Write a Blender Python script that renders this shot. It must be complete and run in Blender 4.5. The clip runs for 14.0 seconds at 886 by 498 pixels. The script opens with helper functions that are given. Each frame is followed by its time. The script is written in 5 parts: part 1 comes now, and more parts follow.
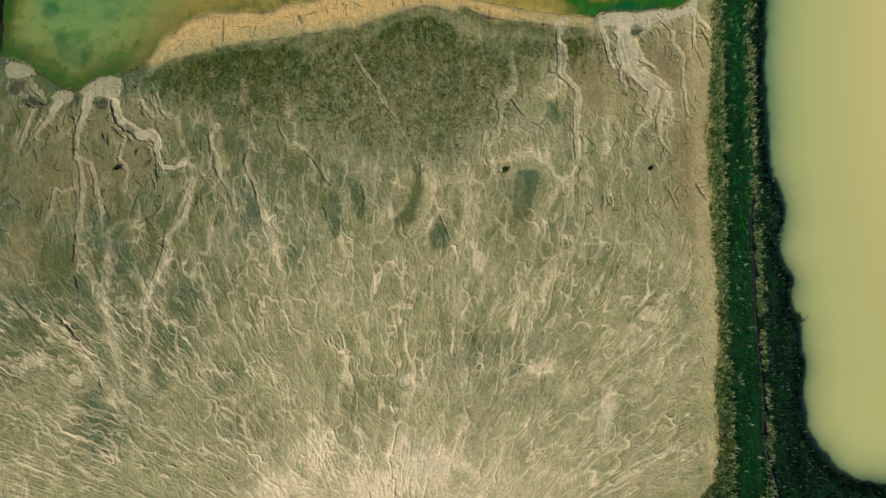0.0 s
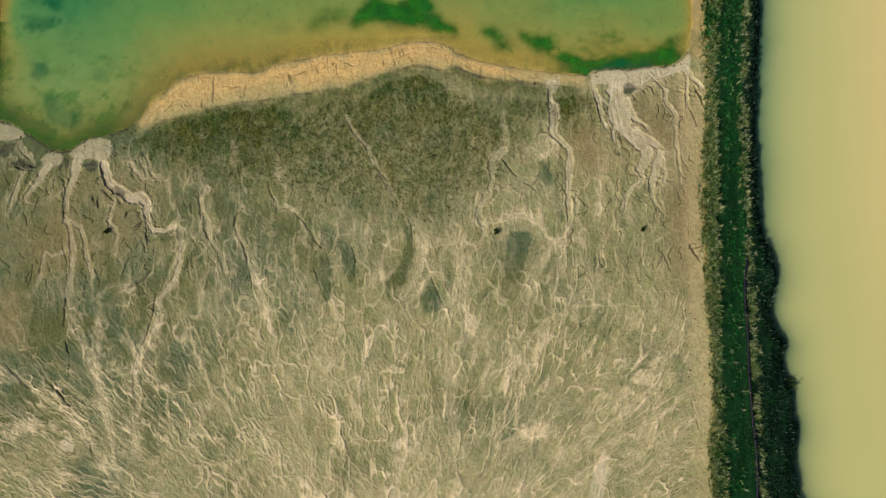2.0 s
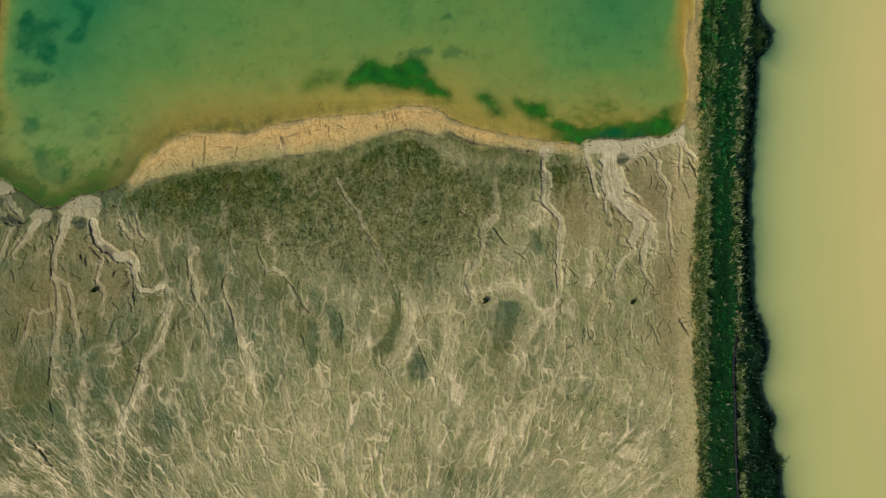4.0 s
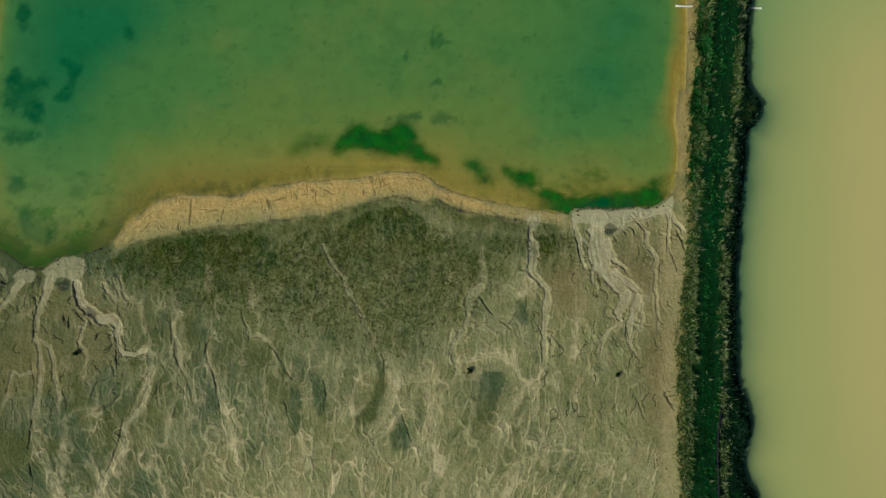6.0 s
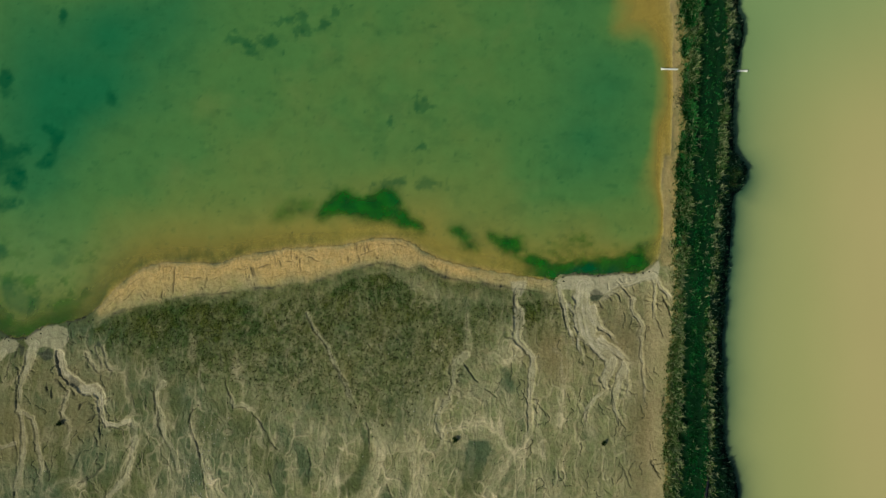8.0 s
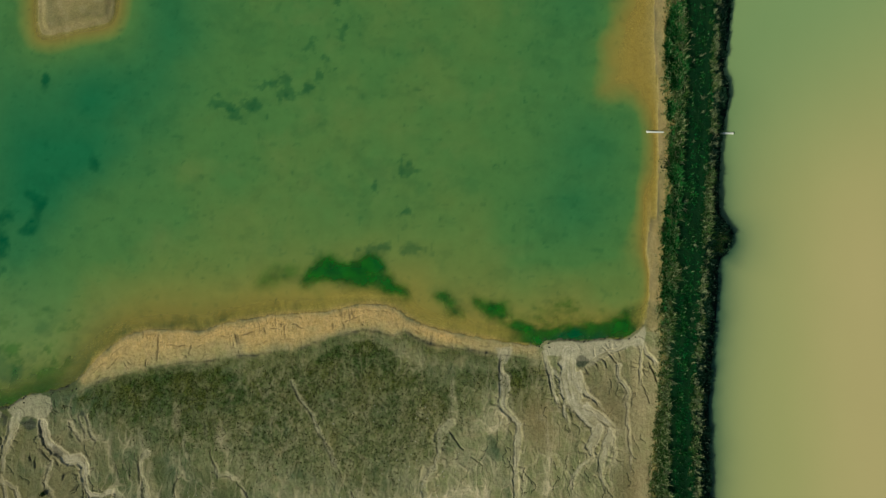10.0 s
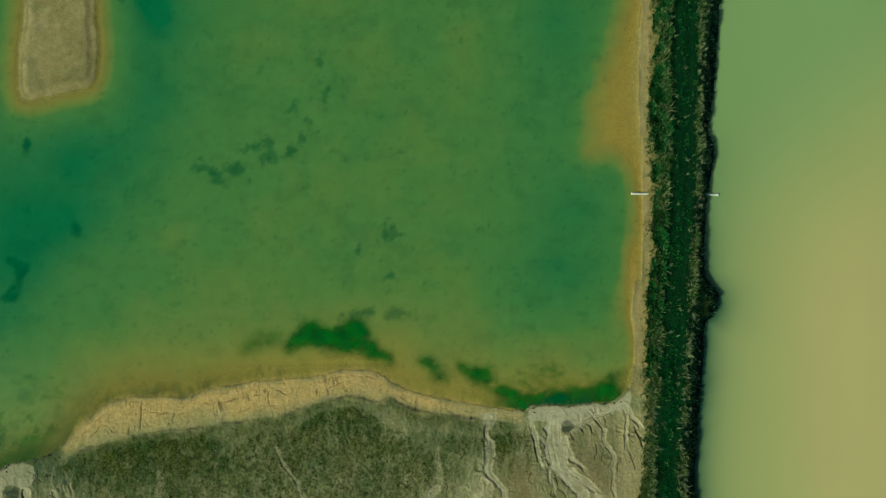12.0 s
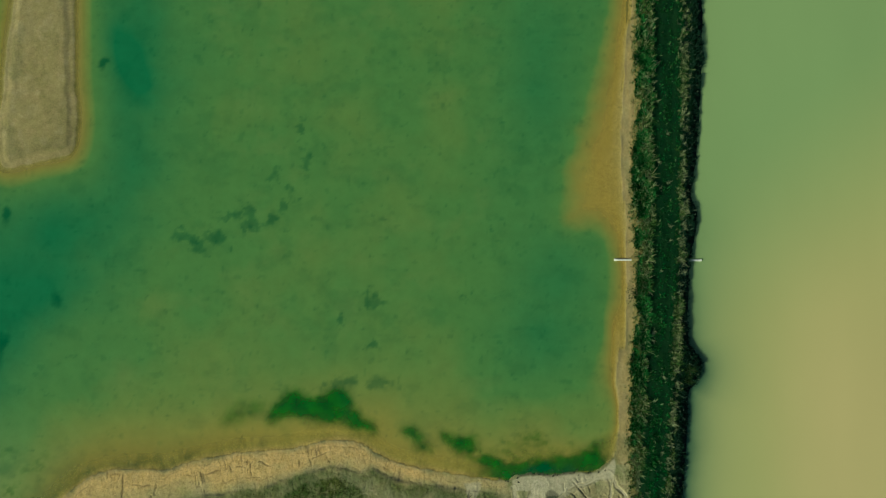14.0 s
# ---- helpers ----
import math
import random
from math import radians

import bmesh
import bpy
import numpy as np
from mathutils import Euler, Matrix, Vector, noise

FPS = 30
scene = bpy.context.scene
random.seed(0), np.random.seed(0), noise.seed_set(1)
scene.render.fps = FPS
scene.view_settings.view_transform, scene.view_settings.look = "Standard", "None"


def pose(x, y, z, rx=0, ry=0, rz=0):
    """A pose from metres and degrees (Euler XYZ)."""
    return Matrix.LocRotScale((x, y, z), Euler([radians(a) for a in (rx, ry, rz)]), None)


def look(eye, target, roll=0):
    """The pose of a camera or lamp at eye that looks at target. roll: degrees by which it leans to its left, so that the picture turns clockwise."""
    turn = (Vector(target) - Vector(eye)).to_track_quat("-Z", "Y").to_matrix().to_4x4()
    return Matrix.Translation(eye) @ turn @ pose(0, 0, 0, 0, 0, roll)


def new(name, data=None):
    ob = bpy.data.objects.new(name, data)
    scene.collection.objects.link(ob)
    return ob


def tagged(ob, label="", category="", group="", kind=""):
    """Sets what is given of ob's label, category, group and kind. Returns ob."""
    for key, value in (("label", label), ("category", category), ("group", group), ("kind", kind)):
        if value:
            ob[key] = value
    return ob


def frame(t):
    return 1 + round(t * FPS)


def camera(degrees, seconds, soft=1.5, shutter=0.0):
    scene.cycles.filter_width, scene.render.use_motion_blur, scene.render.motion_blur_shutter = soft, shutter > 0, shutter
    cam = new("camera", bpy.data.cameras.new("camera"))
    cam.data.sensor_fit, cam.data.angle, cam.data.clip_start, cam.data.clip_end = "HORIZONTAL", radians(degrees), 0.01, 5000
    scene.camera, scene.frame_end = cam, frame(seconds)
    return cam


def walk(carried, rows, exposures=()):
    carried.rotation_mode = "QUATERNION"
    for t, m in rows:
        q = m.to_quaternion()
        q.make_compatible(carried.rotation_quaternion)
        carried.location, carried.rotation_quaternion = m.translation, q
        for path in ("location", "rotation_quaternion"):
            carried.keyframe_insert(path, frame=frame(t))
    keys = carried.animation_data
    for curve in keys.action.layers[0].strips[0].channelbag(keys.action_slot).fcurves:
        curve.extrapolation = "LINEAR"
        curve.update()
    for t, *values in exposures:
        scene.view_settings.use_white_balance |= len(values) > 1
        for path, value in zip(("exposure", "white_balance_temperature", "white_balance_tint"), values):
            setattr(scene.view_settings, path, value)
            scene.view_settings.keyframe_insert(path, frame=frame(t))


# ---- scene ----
cam = camera(62.0, 14.0, soft=1.25)
PATH = [
    (0.0, 0.231, 2.658, 88.37, 5.43, 0.173, -0.903),
    (0.5, 0.622, 4.667, 88.419, 5.261, 0.277, -0.928),
    (1.0, 1.008, 6.678, 88.469, 5.157, 0.364, -1.002),
    (1.5, 1.39, 8.69, 88.521, 5.103, 0.413, -1.057),
    (2.0, 1.769, 10.704, 88.573, 5.081, 0.442, -1.133),
    (2.5, 2.146, 12.719, 88.627, 5.082, 0.458, -0.977),
    (3.0, 2.521, 14.734, 88.682, 5.073, 0.462, -0.687),
    (5.5, 4.39, 24.821, 88.976, 5.216, 0.274, 1.306),
    (6.0, 4.767, 26.838, 89.038, 5.238, 0.244, 1.273),
    (6.5, 5.147, 28.854, 89.102, 5.263, 0.23, 1.171),
    (7.0, 5.529, 30.87, 89.167, 5.284, 0.213, 1.121),
    (7.5, 5.916, 32.885, 89.233, 5.289, 0.206, 1.046),
    (8.0, 6.306, 34.898, 89.3, 5.285, 0.187, 0.996),
    (10.5, 8.346, 44.94, 89.654, 5.274, 0.148, 0.637),
    (11.0, 8.776, 46.941, 89.729, 5.24, 0.129, 0.571),
    (11.5, 9.215, 48.94, 89.804, 5.208, 0.107, 0.494),
    (12.0, 9.662, 50.936, 89.881, 5.181, 0.107, 0.349),
    (12.5, 10.12, 52.928, 89.96, 5.193, 0.08, 0.266),
    (13.0, 10.588, 54.918, 90.039, 5.193, 0.058, 0.172),
    (13.5, 11.067, 56.903, 90.119, 5.219, 0.038, 0.062),
    (14.0, 11.558, 58.885, 90.201, 5.395, 0.003, -0.055),
]
EXPOSURES = [(0.0, 0.05, 6500, 2), (1.5, 0.14, 6700, 6), (3.0, 0.17, 6800, 8), (5.5, -0.45, 6500, -13), (8.0, -0.42, 6500, -9), (10.5, -0.40, 6500, -9), (11.5, -0.40, 6500, -26), (12.5, -0.39, 6500, -28), (13.5, -0.38, 6500, -22), (14.0, -0.38, 6500, -20)]
walk(cam, [(t, pose(*p)) for t, *p in PATH], EXPOSURES)

# world, sun and exposure
SUN_EL, SUN_ROT = radians(37), math.atan2(-0.86, -0.5)
world = bpy.data.worlds.new("sky")
scene.world = world
world.use_nodes = True
sky = world.node_tree.nodes.new("ShaderNodeTexSky")
sky.sky_type, sky.sun_disc = "NISHITA", False
sky.sun_elevation, sky.sun_rotation = SUN_EL, SUN_ROT
world.node_tree.links.new(sky.outputs[0], world.node_tree.nodes["Background"].inputs[0])
world.node_tree.nodes["Background"].inputs[1].default_value = 0.075
sun = new("sun", bpy.data.lights.new("sun", "SUN"))
sun.data.energy, sun.data.angle, sun.data.color = 3.6, radians(1.2), (1.0, 0.92, 0.78)
SUN_WAY = Vector((math.sin(SUN_ROT) * math.cos(SUN_EL), math.cos(SUN_ROT) * math.cos(SUN_EL), math.sin(SUN_EL)))
sun.matrix_world = look(SUN_WAY * 100, (0, 0, 0))


# ---- small maths ----
def ramp(a, b, v):
    u = np.clip((v - a) / (b - a), 0, 1)
    return u * u * (3 - 2 * u)


def hash2(i, j, seed):
    h = i * np.uint32(374761393) + j * np.uint32(668265263) + np.uint32(seed * 974711 & 0xFFFFFFFF)
    h = (h ^ (h >> np.uint32(13))) * np.uint32(1274126177)
    return ((h ^ (h >> np.uint32(16))) & np.uint32(0xFFFF)).astype(np.float32) / np.float32(65535)


def vnoise(x, y, seed=0):
    """Smooth noise from -1 to 1."""
    x, y = np.asarray(x, np.float32), np.asarray(y, np.float32)
    i, j = np.floor(x), np.floor(y)
    u, v = x - i, y - j
    u, v = u * u * (3 - 2 * u), v * v * (3 - 2 * v)
    i, j, one = i.astype(np.int32).astype(np.uint32), j.astype(np.int32).astype(np.uint32), np.uint32(1)
    a, b, c, d = hash2(i, j, seed), hash2(i + one, j, seed), hash2(i, j + one, seed), hash2(i + one, j + one, seed)
    a = a + (b - a) * u
    return 2 * (a + (c + (d - c) * u - a) * v) - 1


def fbm(x, y, seed=0, octaves=4, gain=0.5):
    total, amp, norm = 0.0, 1.0, 0.0
    for n in range(octaves):
        total = total + amp * vnoise(x * 2**n + 17.3 * n, y * 2**n - 9.1 * n, seed + n)
        norm += amp
        amp *= gain
    return total / norm


def blur(a, n=1):
    for _ in range(n):
        p = np.pad(a, 1, mode="edge")
        a = (p[:-2, 1:-1] + 2 * p[1:-1, 1:-1] + p[2:, 1:-1]) / 4
        p = np.pad(a, 1, mode="edge")
        a = (p[1:-1, :-2] + 2 * p[1:-1, 1:-1] + p[1:-1, 2:]) / 4
    return a


def spline(points, step=0.6):
    """A smooth line through the points, in even short steps."""
    p = np.array(points, float)
    p = np.vstack([2 * p[0] - p[1], p, 2 * p[-1] - p[-2]])
    out = []
    for a, b, c, d in zip(p, p[1:], p[2:], p[3:]):
        n = max(1, int(np.hypot(*(c - b)) / step))
        t = (np.arange(n) / n)[:, None]
        out.append(0.5 * (2 * b + (c - a) * t + (2 * a - 5 * b + 4 * c - d) * t**2 + (3 * b - a - 3 * c + d) * t**3))
    return np.vstack(out + [p[-2:-1]])


def along(x, y, line):
    """Distance to a line, the length along it at the nearest place, and the signed offset (left is plus)."""
    best = np.full(x.shape, 1e9)
    where, side, run = np.zeros(x.shape), np.zeros(x.shape), 0.0
    for (ax, ay), (bx, by) in zip(line, line[1:]):
        dx, dy = bx - ax, by - ay
        size = math.hypot(dx, dy) + 1e-9
        t = np.clip(((x - ax) * dx + (y - ay) * dy) / size**2, 0, 1)
        far = (x - ax - t * dx) ** 2 + (y - ay - t * dy) ** 2
        near = far < best
        best = np.where(near, far, best)
        where = np.where(near, run + t * size, where)
        side = np.where(near, np.sign(dx * (y - ay) - dy * (x - ax)), side)
        run += size
    best = np.sqrt(best)
    return best, where, best * side


def inside(x, y, ring):
    hit = np.zeros(x.shape, bool)
    for (ax, ay), (bx, by) in zip(ring, np.roll(ring, -1, 0)):
        if ay != by:
            hit ^= ((ay > y) != (by > y)) & (x < (bx - ax) * (y - ay) / (by - ay) + ax)
    return hit


def depth_in(x, y, ring):
    """Signed distance to a closed outline, plus inside."""
    far = along(x, y, np.vstack([ring, ring[:1]]))[0]
    return np.where(inside(x, y, ring), far, -far)


def sparse(f, xs, ys, k):
    """Values of f over the grid xs by ys, worked out at every k-th line and drawn out between."""
    def thin_out(v):
        return np.unique(np.r_[v[::k], v[-1]])

    def weights(v, c):
        n = np.clip(np.searchsorted(c, v, "right") - 1, 0, len(c) - 2)
        return n, ((v - c[n]) / (c[n + 1] - c[n])).astype(np.float32)

    cx, cy = thin_out(xs), thin_out(ys)
    (nx, wx), (ny, wy) = weights(xs, cx), weights(ys, cy)
    out = []
    for a in f(*np.meshgrid(cx, cy)):
        a = a.astype(np.float32)
        a = a[:, nx] * (1 - wx) + a[:, nx + 1] * wx
        out.append(a[ny] * (1 - wy)[:, None] + a[ny + 1] * wy[:, None])
    return out


def blobs(x, y, rows, seed=5, rough=0.5):
    """Soft patches: x, y, half width, half height, turn in degrees."""
    total = np.zeros(x.shape)
    wob = 1 + rough * fbm(x / 1.3, y / 1.3, seed, 4, 0.6)
    x, y = x + rough * 0.9 * fbm(x / 1.6, y / 1.6, seed + 3), y + rough * 0.9 * fbm(x / 1.6, y / 1.6, seed + 4)
    for cx, cy, rx, ry, turn in rows:
        c, s = math.cos(radians(turn)), math.sin(radians(turn))
        u, v = (x - cx) * c + (y - cy) * s, (y - cy) * c - (x - cx) * s
        total = np.maximum(total, np.exp(-((u / rx) ** 2 + (v / ry) ** 2) * wob * 0.9))
    return total


def outlines(xs, ys, rows, soft, seed, rough=0.35, grain=0.9):
    """Patches with the given outlines over the grid xs by ys, ragged and soft along the edge."""
    total = np.zeros((len(ys), len(xs)), np.float32)
    for strength, points in rows:
        ring = spline(points + points[:1], 0.5)[:-1]
        lo, hi = ring.min(0) - 3 * soft - rough, ring.max(0) + 3 * soft + rough
        js, is_ = slice(*np.searchsorted(ys, (lo[1], hi[1]))), slice(*np.searchsorted(xs, (lo[0], hi[0])))
        x, y = np.meshgrid(xs[is_], ys[js])
        if x.size:
            d = depth_in(x, y, ring) + rough * fbm(x / grain, y / grain, seed, 4, 0.6)
            total[js, is_] = np.maximum(total[js, is_], strength * ramp(-soft, soft, d))
    return total


# ---- materials ----
class Nodes:
    def __init__(self, name):
        self.mat = bpy.data.materials.new(name)
        self.mat.use_nodes = True
        self.tree = self.mat.node_tree
        self.bsdf = self.tree.nodes["Principled BSDF"]
        self.out = self.tree.nodes["Material Output"]

    def add(self, kind, **inputs):
        node = self.tree.nodes.new(kind)
        for key, value in inputs.items():
            self.put(node.inputs[key.replace("_", " ")], value)
        return node

    def put(self, socket, value):
        if isinstance(value, bpy.types.NodeSocket):
            self.tree.links.new(value, socket)
        else:
            socket.default_value = value

    def attr(self, name):
        node = self.tree.nodes.new("ShaderNodeAttribute")
        node.attribute_name = name
        return node.outputs["Fac"]

    def mix(self, fac, a, b, blend="MIX"):
        node = self.tree.nodes.new("ShaderNodeMix")
        node.data_type, node.blend_type = "RGBA", blend
        for n, v in ((0, fac), (6, a), (7, b)):
            self.put(node.inputs[n], (*v, 1) if isinstance(v, tuple) and len(v) == 3 else v)
        return node.outputs[2]

    def math(self, op, a, b=0.0):
        node = self.tree.nodes.new("ShaderNodeMath")
        node.operation = op
        self.put(node.inputs[0], a)
        self.put(node.inputs[1], b)
        return node.outputs[0]

    def span(self, value, a, b, c=0.0, d=1.0):
        node = self.add("ShaderNodeMapRange", Value=value)
        for n, v in zip((1, 2, 3, 4), (a, b, c, d)):
            node.inputs[n].default_value = v
        return node.outputs[0]

    def noise(self, scale, detail=4.0, rough=0.6, stretch=(1, 1, 1)):
        place = self.add("ShaderNodeNewGeometry").outputs["Position"]
        node = self.tree.nodes.new("ShaderNodeVectorMath")
        node.operation = "MULTIPLY"
        self.put(node.inputs[0], place)
        node.inputs[1].default_value = stretch
        tex = self.add("ShaderNodeTexNoise", Vector=node.outputs[0], Scale=scale, Detail=detail, Roughness=rough)
        return tex.outputs[0]

    def bump(self, height, strength, distance):
        node = self.add("ShaderNodeBump", Height=height, Strength=strength, Distance=distance)
        self.put(self.bsdf.inputs["Normal"], node.outputs[0])


def mud_material():
    n = Nodes("tailings_mud")
    fine, mid, wide = n.noise(3.6, 6.0, 0.8), n.noise(1.1, 5.0, 0.7), n.noise(0.12, 3.0)
    grain = n.noise(9.0, 4.0, 0.7)
    base = n.mix(n.span(wide, 0.35, 0.65), (0.325, 0.300, 0.142), (0.43, 0.372, 0.205))
    base = n.mix(n.span(n.noise(0.45, 5.0, 0.65), 0.4, 0.62), base, (0.285, 0.285, 0.122))
    base = n.mix(n.span(n.noise(0.7, 5.0, 0.65), 0.5, 0.68), base, (0.43, 0.345, 0.180))
    base = n.mix(n.attr("brown"), base, (0.27, 0.205, 0.095))
    base = n.mix(n.attr("bank"), base, n.mix(n.span(n.noise(1.3, 5.0, 0.68, (1.6, 0.7, 1.0)), 0.36, 0.64), (0.61, 0.392, 0.142), (0.72, 0.472, 0.198)))
    base = n.mix(n.attr("bed"), base, n.mix(n.attr("shoal"), (0.64, 0.475, 0.135), (0.54, 0.350, 0.10)))
    base = n.mix(n.attr("dark"), base, n.mix(n.span(n.noise(0.12, 3.0), 0.42, 0.58), (0.088, 0.105, 0.036), (0.066, 0.108, 0.054)))
    olive = n.mix(n.span(n.noise(0.25, 3.0), 0.4, 0.6), (0.104, 0.118, 0.018), (0.052, 0.102, 0.020))
    base = n.mix(n.attr("moss"), base, n.mix(n.span(n.noise(5.0, 4.0, 0.75), 0.35, 0.6), (0.012, 0.026, 0.004), olive))
    base = n.mix(n.attr("pale"), base, (0.78, 0.62, 0.395))
    base = n.mix(n.attr("sand"), base, (0.640, 0.545, 0.385))
    base = n.mix(n.attr("wet"), base, (0.055, 0.055, 0.040))
    vary = n.math("ADD", n.span(fine, 0.3, 0.7, 0.72, 1.24), n.span(mid, 0.3, 0.7, -0.12, 0.12))
    grey = n.add("ShaderNodeCombineColor", Red=vary, Green=vary, Blue=vary).outputs[0]
    n.put(n.bsdf.inputs["Base Color"], n.mix(1.0, base, grey, "MULTIPLY"))
    n.put(n.bsdf.inputs["Roughness"], n.span(n.attr("wet"), 0, 1, 0.88, 0.45))
    n.bsdf.inputs["Specular IOR Level"].default_value = 0.08
    n.bump(n.math("ADD", fine, n.math("MULTIPLY", grain, 0.5)), 0.6, 0.10)
    return n.mat


def soil_material():
    n = Nodes("embankment_soil")
    fine, mid = n.noise(7.0, 5.0, 0.7), n.noise(0.8, 4.0)
    base = n.mix(n.span(mid, 0.35, 0.65), (0.006, 0.032, 0.012), (0.012, 0.045, 0.014))
    base = n.mix(n.attr("bare"), base, (0.27, 0.215, 0.085))
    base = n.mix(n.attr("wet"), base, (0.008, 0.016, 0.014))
    vary = n.span(fine, 0.25, 0.75, 0.6, 1.3)
    grey = n.add("ShaderNodeCombineColor", Red=vary, Green=vary, Blue=vary).outputs[0]
    n.put(n.bsdf.inputs["Base Color"], n.mix(1.0, base, grey, "MULTIPLY"))
    n.bsdf.inputs["Roughness"].default_value = 0.9
    n.bsdf.inputs["Specular IOR Level"].default_value = 0.05
    n.bump(fine, 0.6, 0.08)
    return n.mat


def green_water_material():
    """Turbid water: the bed shows through where it is shallow."""
    n = Nodes("green_pond_water")
    deep = n.attr("deep")
    soft = n.noise(0.5, 4.0)
    col = n.mix(n.span(deep, 0.26, 0.98), (0.470, 0.360, 0.084), (0.128, 0.276, 0.074))
    col = n.mix(n.span(deep, 0.85, 1.9), col, (0.024, 0.182, 0.070))
    col = n.mix(n.attr("silt"), col, (0.25, 0.32, 0.10))
    col = n.mix(n.attr("algae"), col, n.mix(n.span(n.noise(0.6, 4.0), 0.38, 0.62), (0.003, 0.092, 0.010), (0.012, 0.155, 0.010)))
    col = n.mix(n.attr("weed"), col, (0.003, 0.102, 0.037))
    vary = n.span(soft, 0.3, 0.7, 0.93, 1.07)
    grey = n.add("ShaderNodeCombineColor", Red=vary, Green=vary, Blue=vary).outputs[0]
    n.put(n.bsdf.inputs["Base Color"], n.mix(1.0, col, grey, "MULTIPLY"))
    n.bsdf.inputs["Roughness"].default_value = 0.18
    n.bsdf.inputs["IOR"].default_value = 1.33
    clear = n.add("ShaderNodeBsdfTransparent", Color=(0.92, 0.95, 0.86, 1))
    mixed = n.add("ShaderNodeMixShader", Fac=n.attr("cloud"))
    n.put(mixed.inputs[1], clear.outputs[0])
    n.put(mixed.inputs[2], n.bsdf.outputs[0])
    n.put(n.out.inputs[0], mixed.outputs[0])
    n.bump(n.noise(1.5, 3.0), 0.05, 0.05)
    return n.mat


def silt_water_material():
    n = Nodes("silt_pond_water")
    col = n.mix(n.attr("edge"), (0.53, 0.500, 0.200), (0.22, 0.33, 0.155))
    col = n.mix(n.attr("warm"), col, (0.65, 0.52, 0.235))
    # darker water colour close to the embankment
    col = n.mix(n.attr("dark_edge"), col, (0.020, 0.075, 0.050))
    col = n.mix(n.attr("green"), col, (0.31, 0.43, 0.175))
    vary = n.span(n.noise(0.06, 3.0, 0.5, (1.0, 0.4, 1.0)), 0.3, 0.7, 0.96, 1.04)
    grey = n.add("ShaderNodeCombineColor", Red=vary, Green=vary, Blue=vary).outputs[0]
    n.put(n.bsdf.inputs["Base Color"], n.mix(1.0, col, grey, "MULTIPLY"))
    n.bsdf.inputs["Roughness"].default_value = 0.2
    n.bsdf.inputs["IOR"].default_value = 1.33
    n.bump(n.noise(1.2, 3.0), 0.04, 0.05)
    return n.mat


def leaf_material(name, a, b, tip=None, share=0.0, shade=0.5):
    n = Nodes(name)
    geo = n.add("ShaderNodeNewGeometry")
    rnd = geo.outputs["Random Per Island"]
    col = n.mix(rnd, a, b)
    col = n.mix(n.span(n.noise(0.5, 4.0, 0.65, (2.0, 0.35, 1.0)), 0.38, 0.62), col, tuple(v * shade for v in a))
    if tip:
        col = n.mix(n.math("GREATER_THAN", rnd, 1 - share), col, tip)
    n.put(n.bsdf.inputs["Base Color"], col)
    n.bsdf.inputs["Roughness"].default_value = 0.7
    n.bsdf.inputs["Specular IOR Level"].default_value = 0.05
    return n.mat


def plain_material(name, col, rough, amount=0.2, scale=6.0):
    n = Nodes(name)
    vary = n.span(n.noise(scale, 4.0, 0.65), 0.3, 0.7, 1 - amount, 1 + amount)
    grey = n.add("ShaderNodeCombineColor", Red=vary, Green=vary, Blue=vary).outputs[0]
    n.put(n.bsdf.inputs["Base Color"], n.mix(1.0, col, grey, "MULTIPLY"))
    n.bsdf.inputs["Roughness"].default_value = rough
    return n.mat


MUD, SOIL = mud_material(), soil_material()
GREEN_WATER, SILT_WATER = green_water_material(), silt_water_material()
GRASS = leaf_material("grass_leaf", (0.005, 0.092, 0.018), (0.016, 0.205, 0.040), (0.11, 0.21, 0.11), 0.05, 0.30)
WEED = leaf_material("weed_leaf", (0.044, 0.116, 0.024), (0.15, 0.175, 0.050), (0.34, 0.36, 0.18), 0.26, 0.9)
# darker copy of the weed colours: shade of the east slope put in
SHADED_WEED = leaf_material("bank_weed_leaf", (0.007, 0.034, 0.022), (0.030, 0.075, 0.034), (0.17, 0.24, 0.16), 0.035)
HERB = leaf_material("herb_leaf", (0.018, 0.125, 0.024), (0.055, 0.215, 0.050), (0.26, 0.34, 0.17), 0.08)
STRAW = leaf_material("straw_leaf", (0.20, 0.25, 0.12), (0.40, 0.42, 0.25), shade=0.8)
SHORE_PLANT = leaf_material("shore_plant_leaf", (0.022, 0.034, 0.006), (0.085, 0.090, 0.014), (0.20, 0.19, 0.07), 0.06)
SHRUB_LEAF = leaf_material("shrub_leaf", (0.022, 0.055, 0.015), (0.045, 0.085, 0.022))
STEM = plain_material("shrub_stem", (0.10, 0.075, 0.045), 0.85)
PIPE_WHITE = plain_material("white_plastic", (0.78, 0.76, 0.70), 0.45, 0.10, 8.0)
HOSE_BLACK = plain_material("black_plastic", (0.006, 0.006, 0.014), 0.6, 0.35, 4.0)
HOSE_BLACK.node_tree.nodes["Principled BSDF"].inputs["Specular IOR Level"].default_value = 0.2
CLOD = plain_material("dark_clod", (0.07, 0.065, 0.035), 0.9, 0.3, 9.0)
STONE = plain_material("pale_stone", (0.55, 0.50, 0.40), 0.85, 0.25, 9.0)

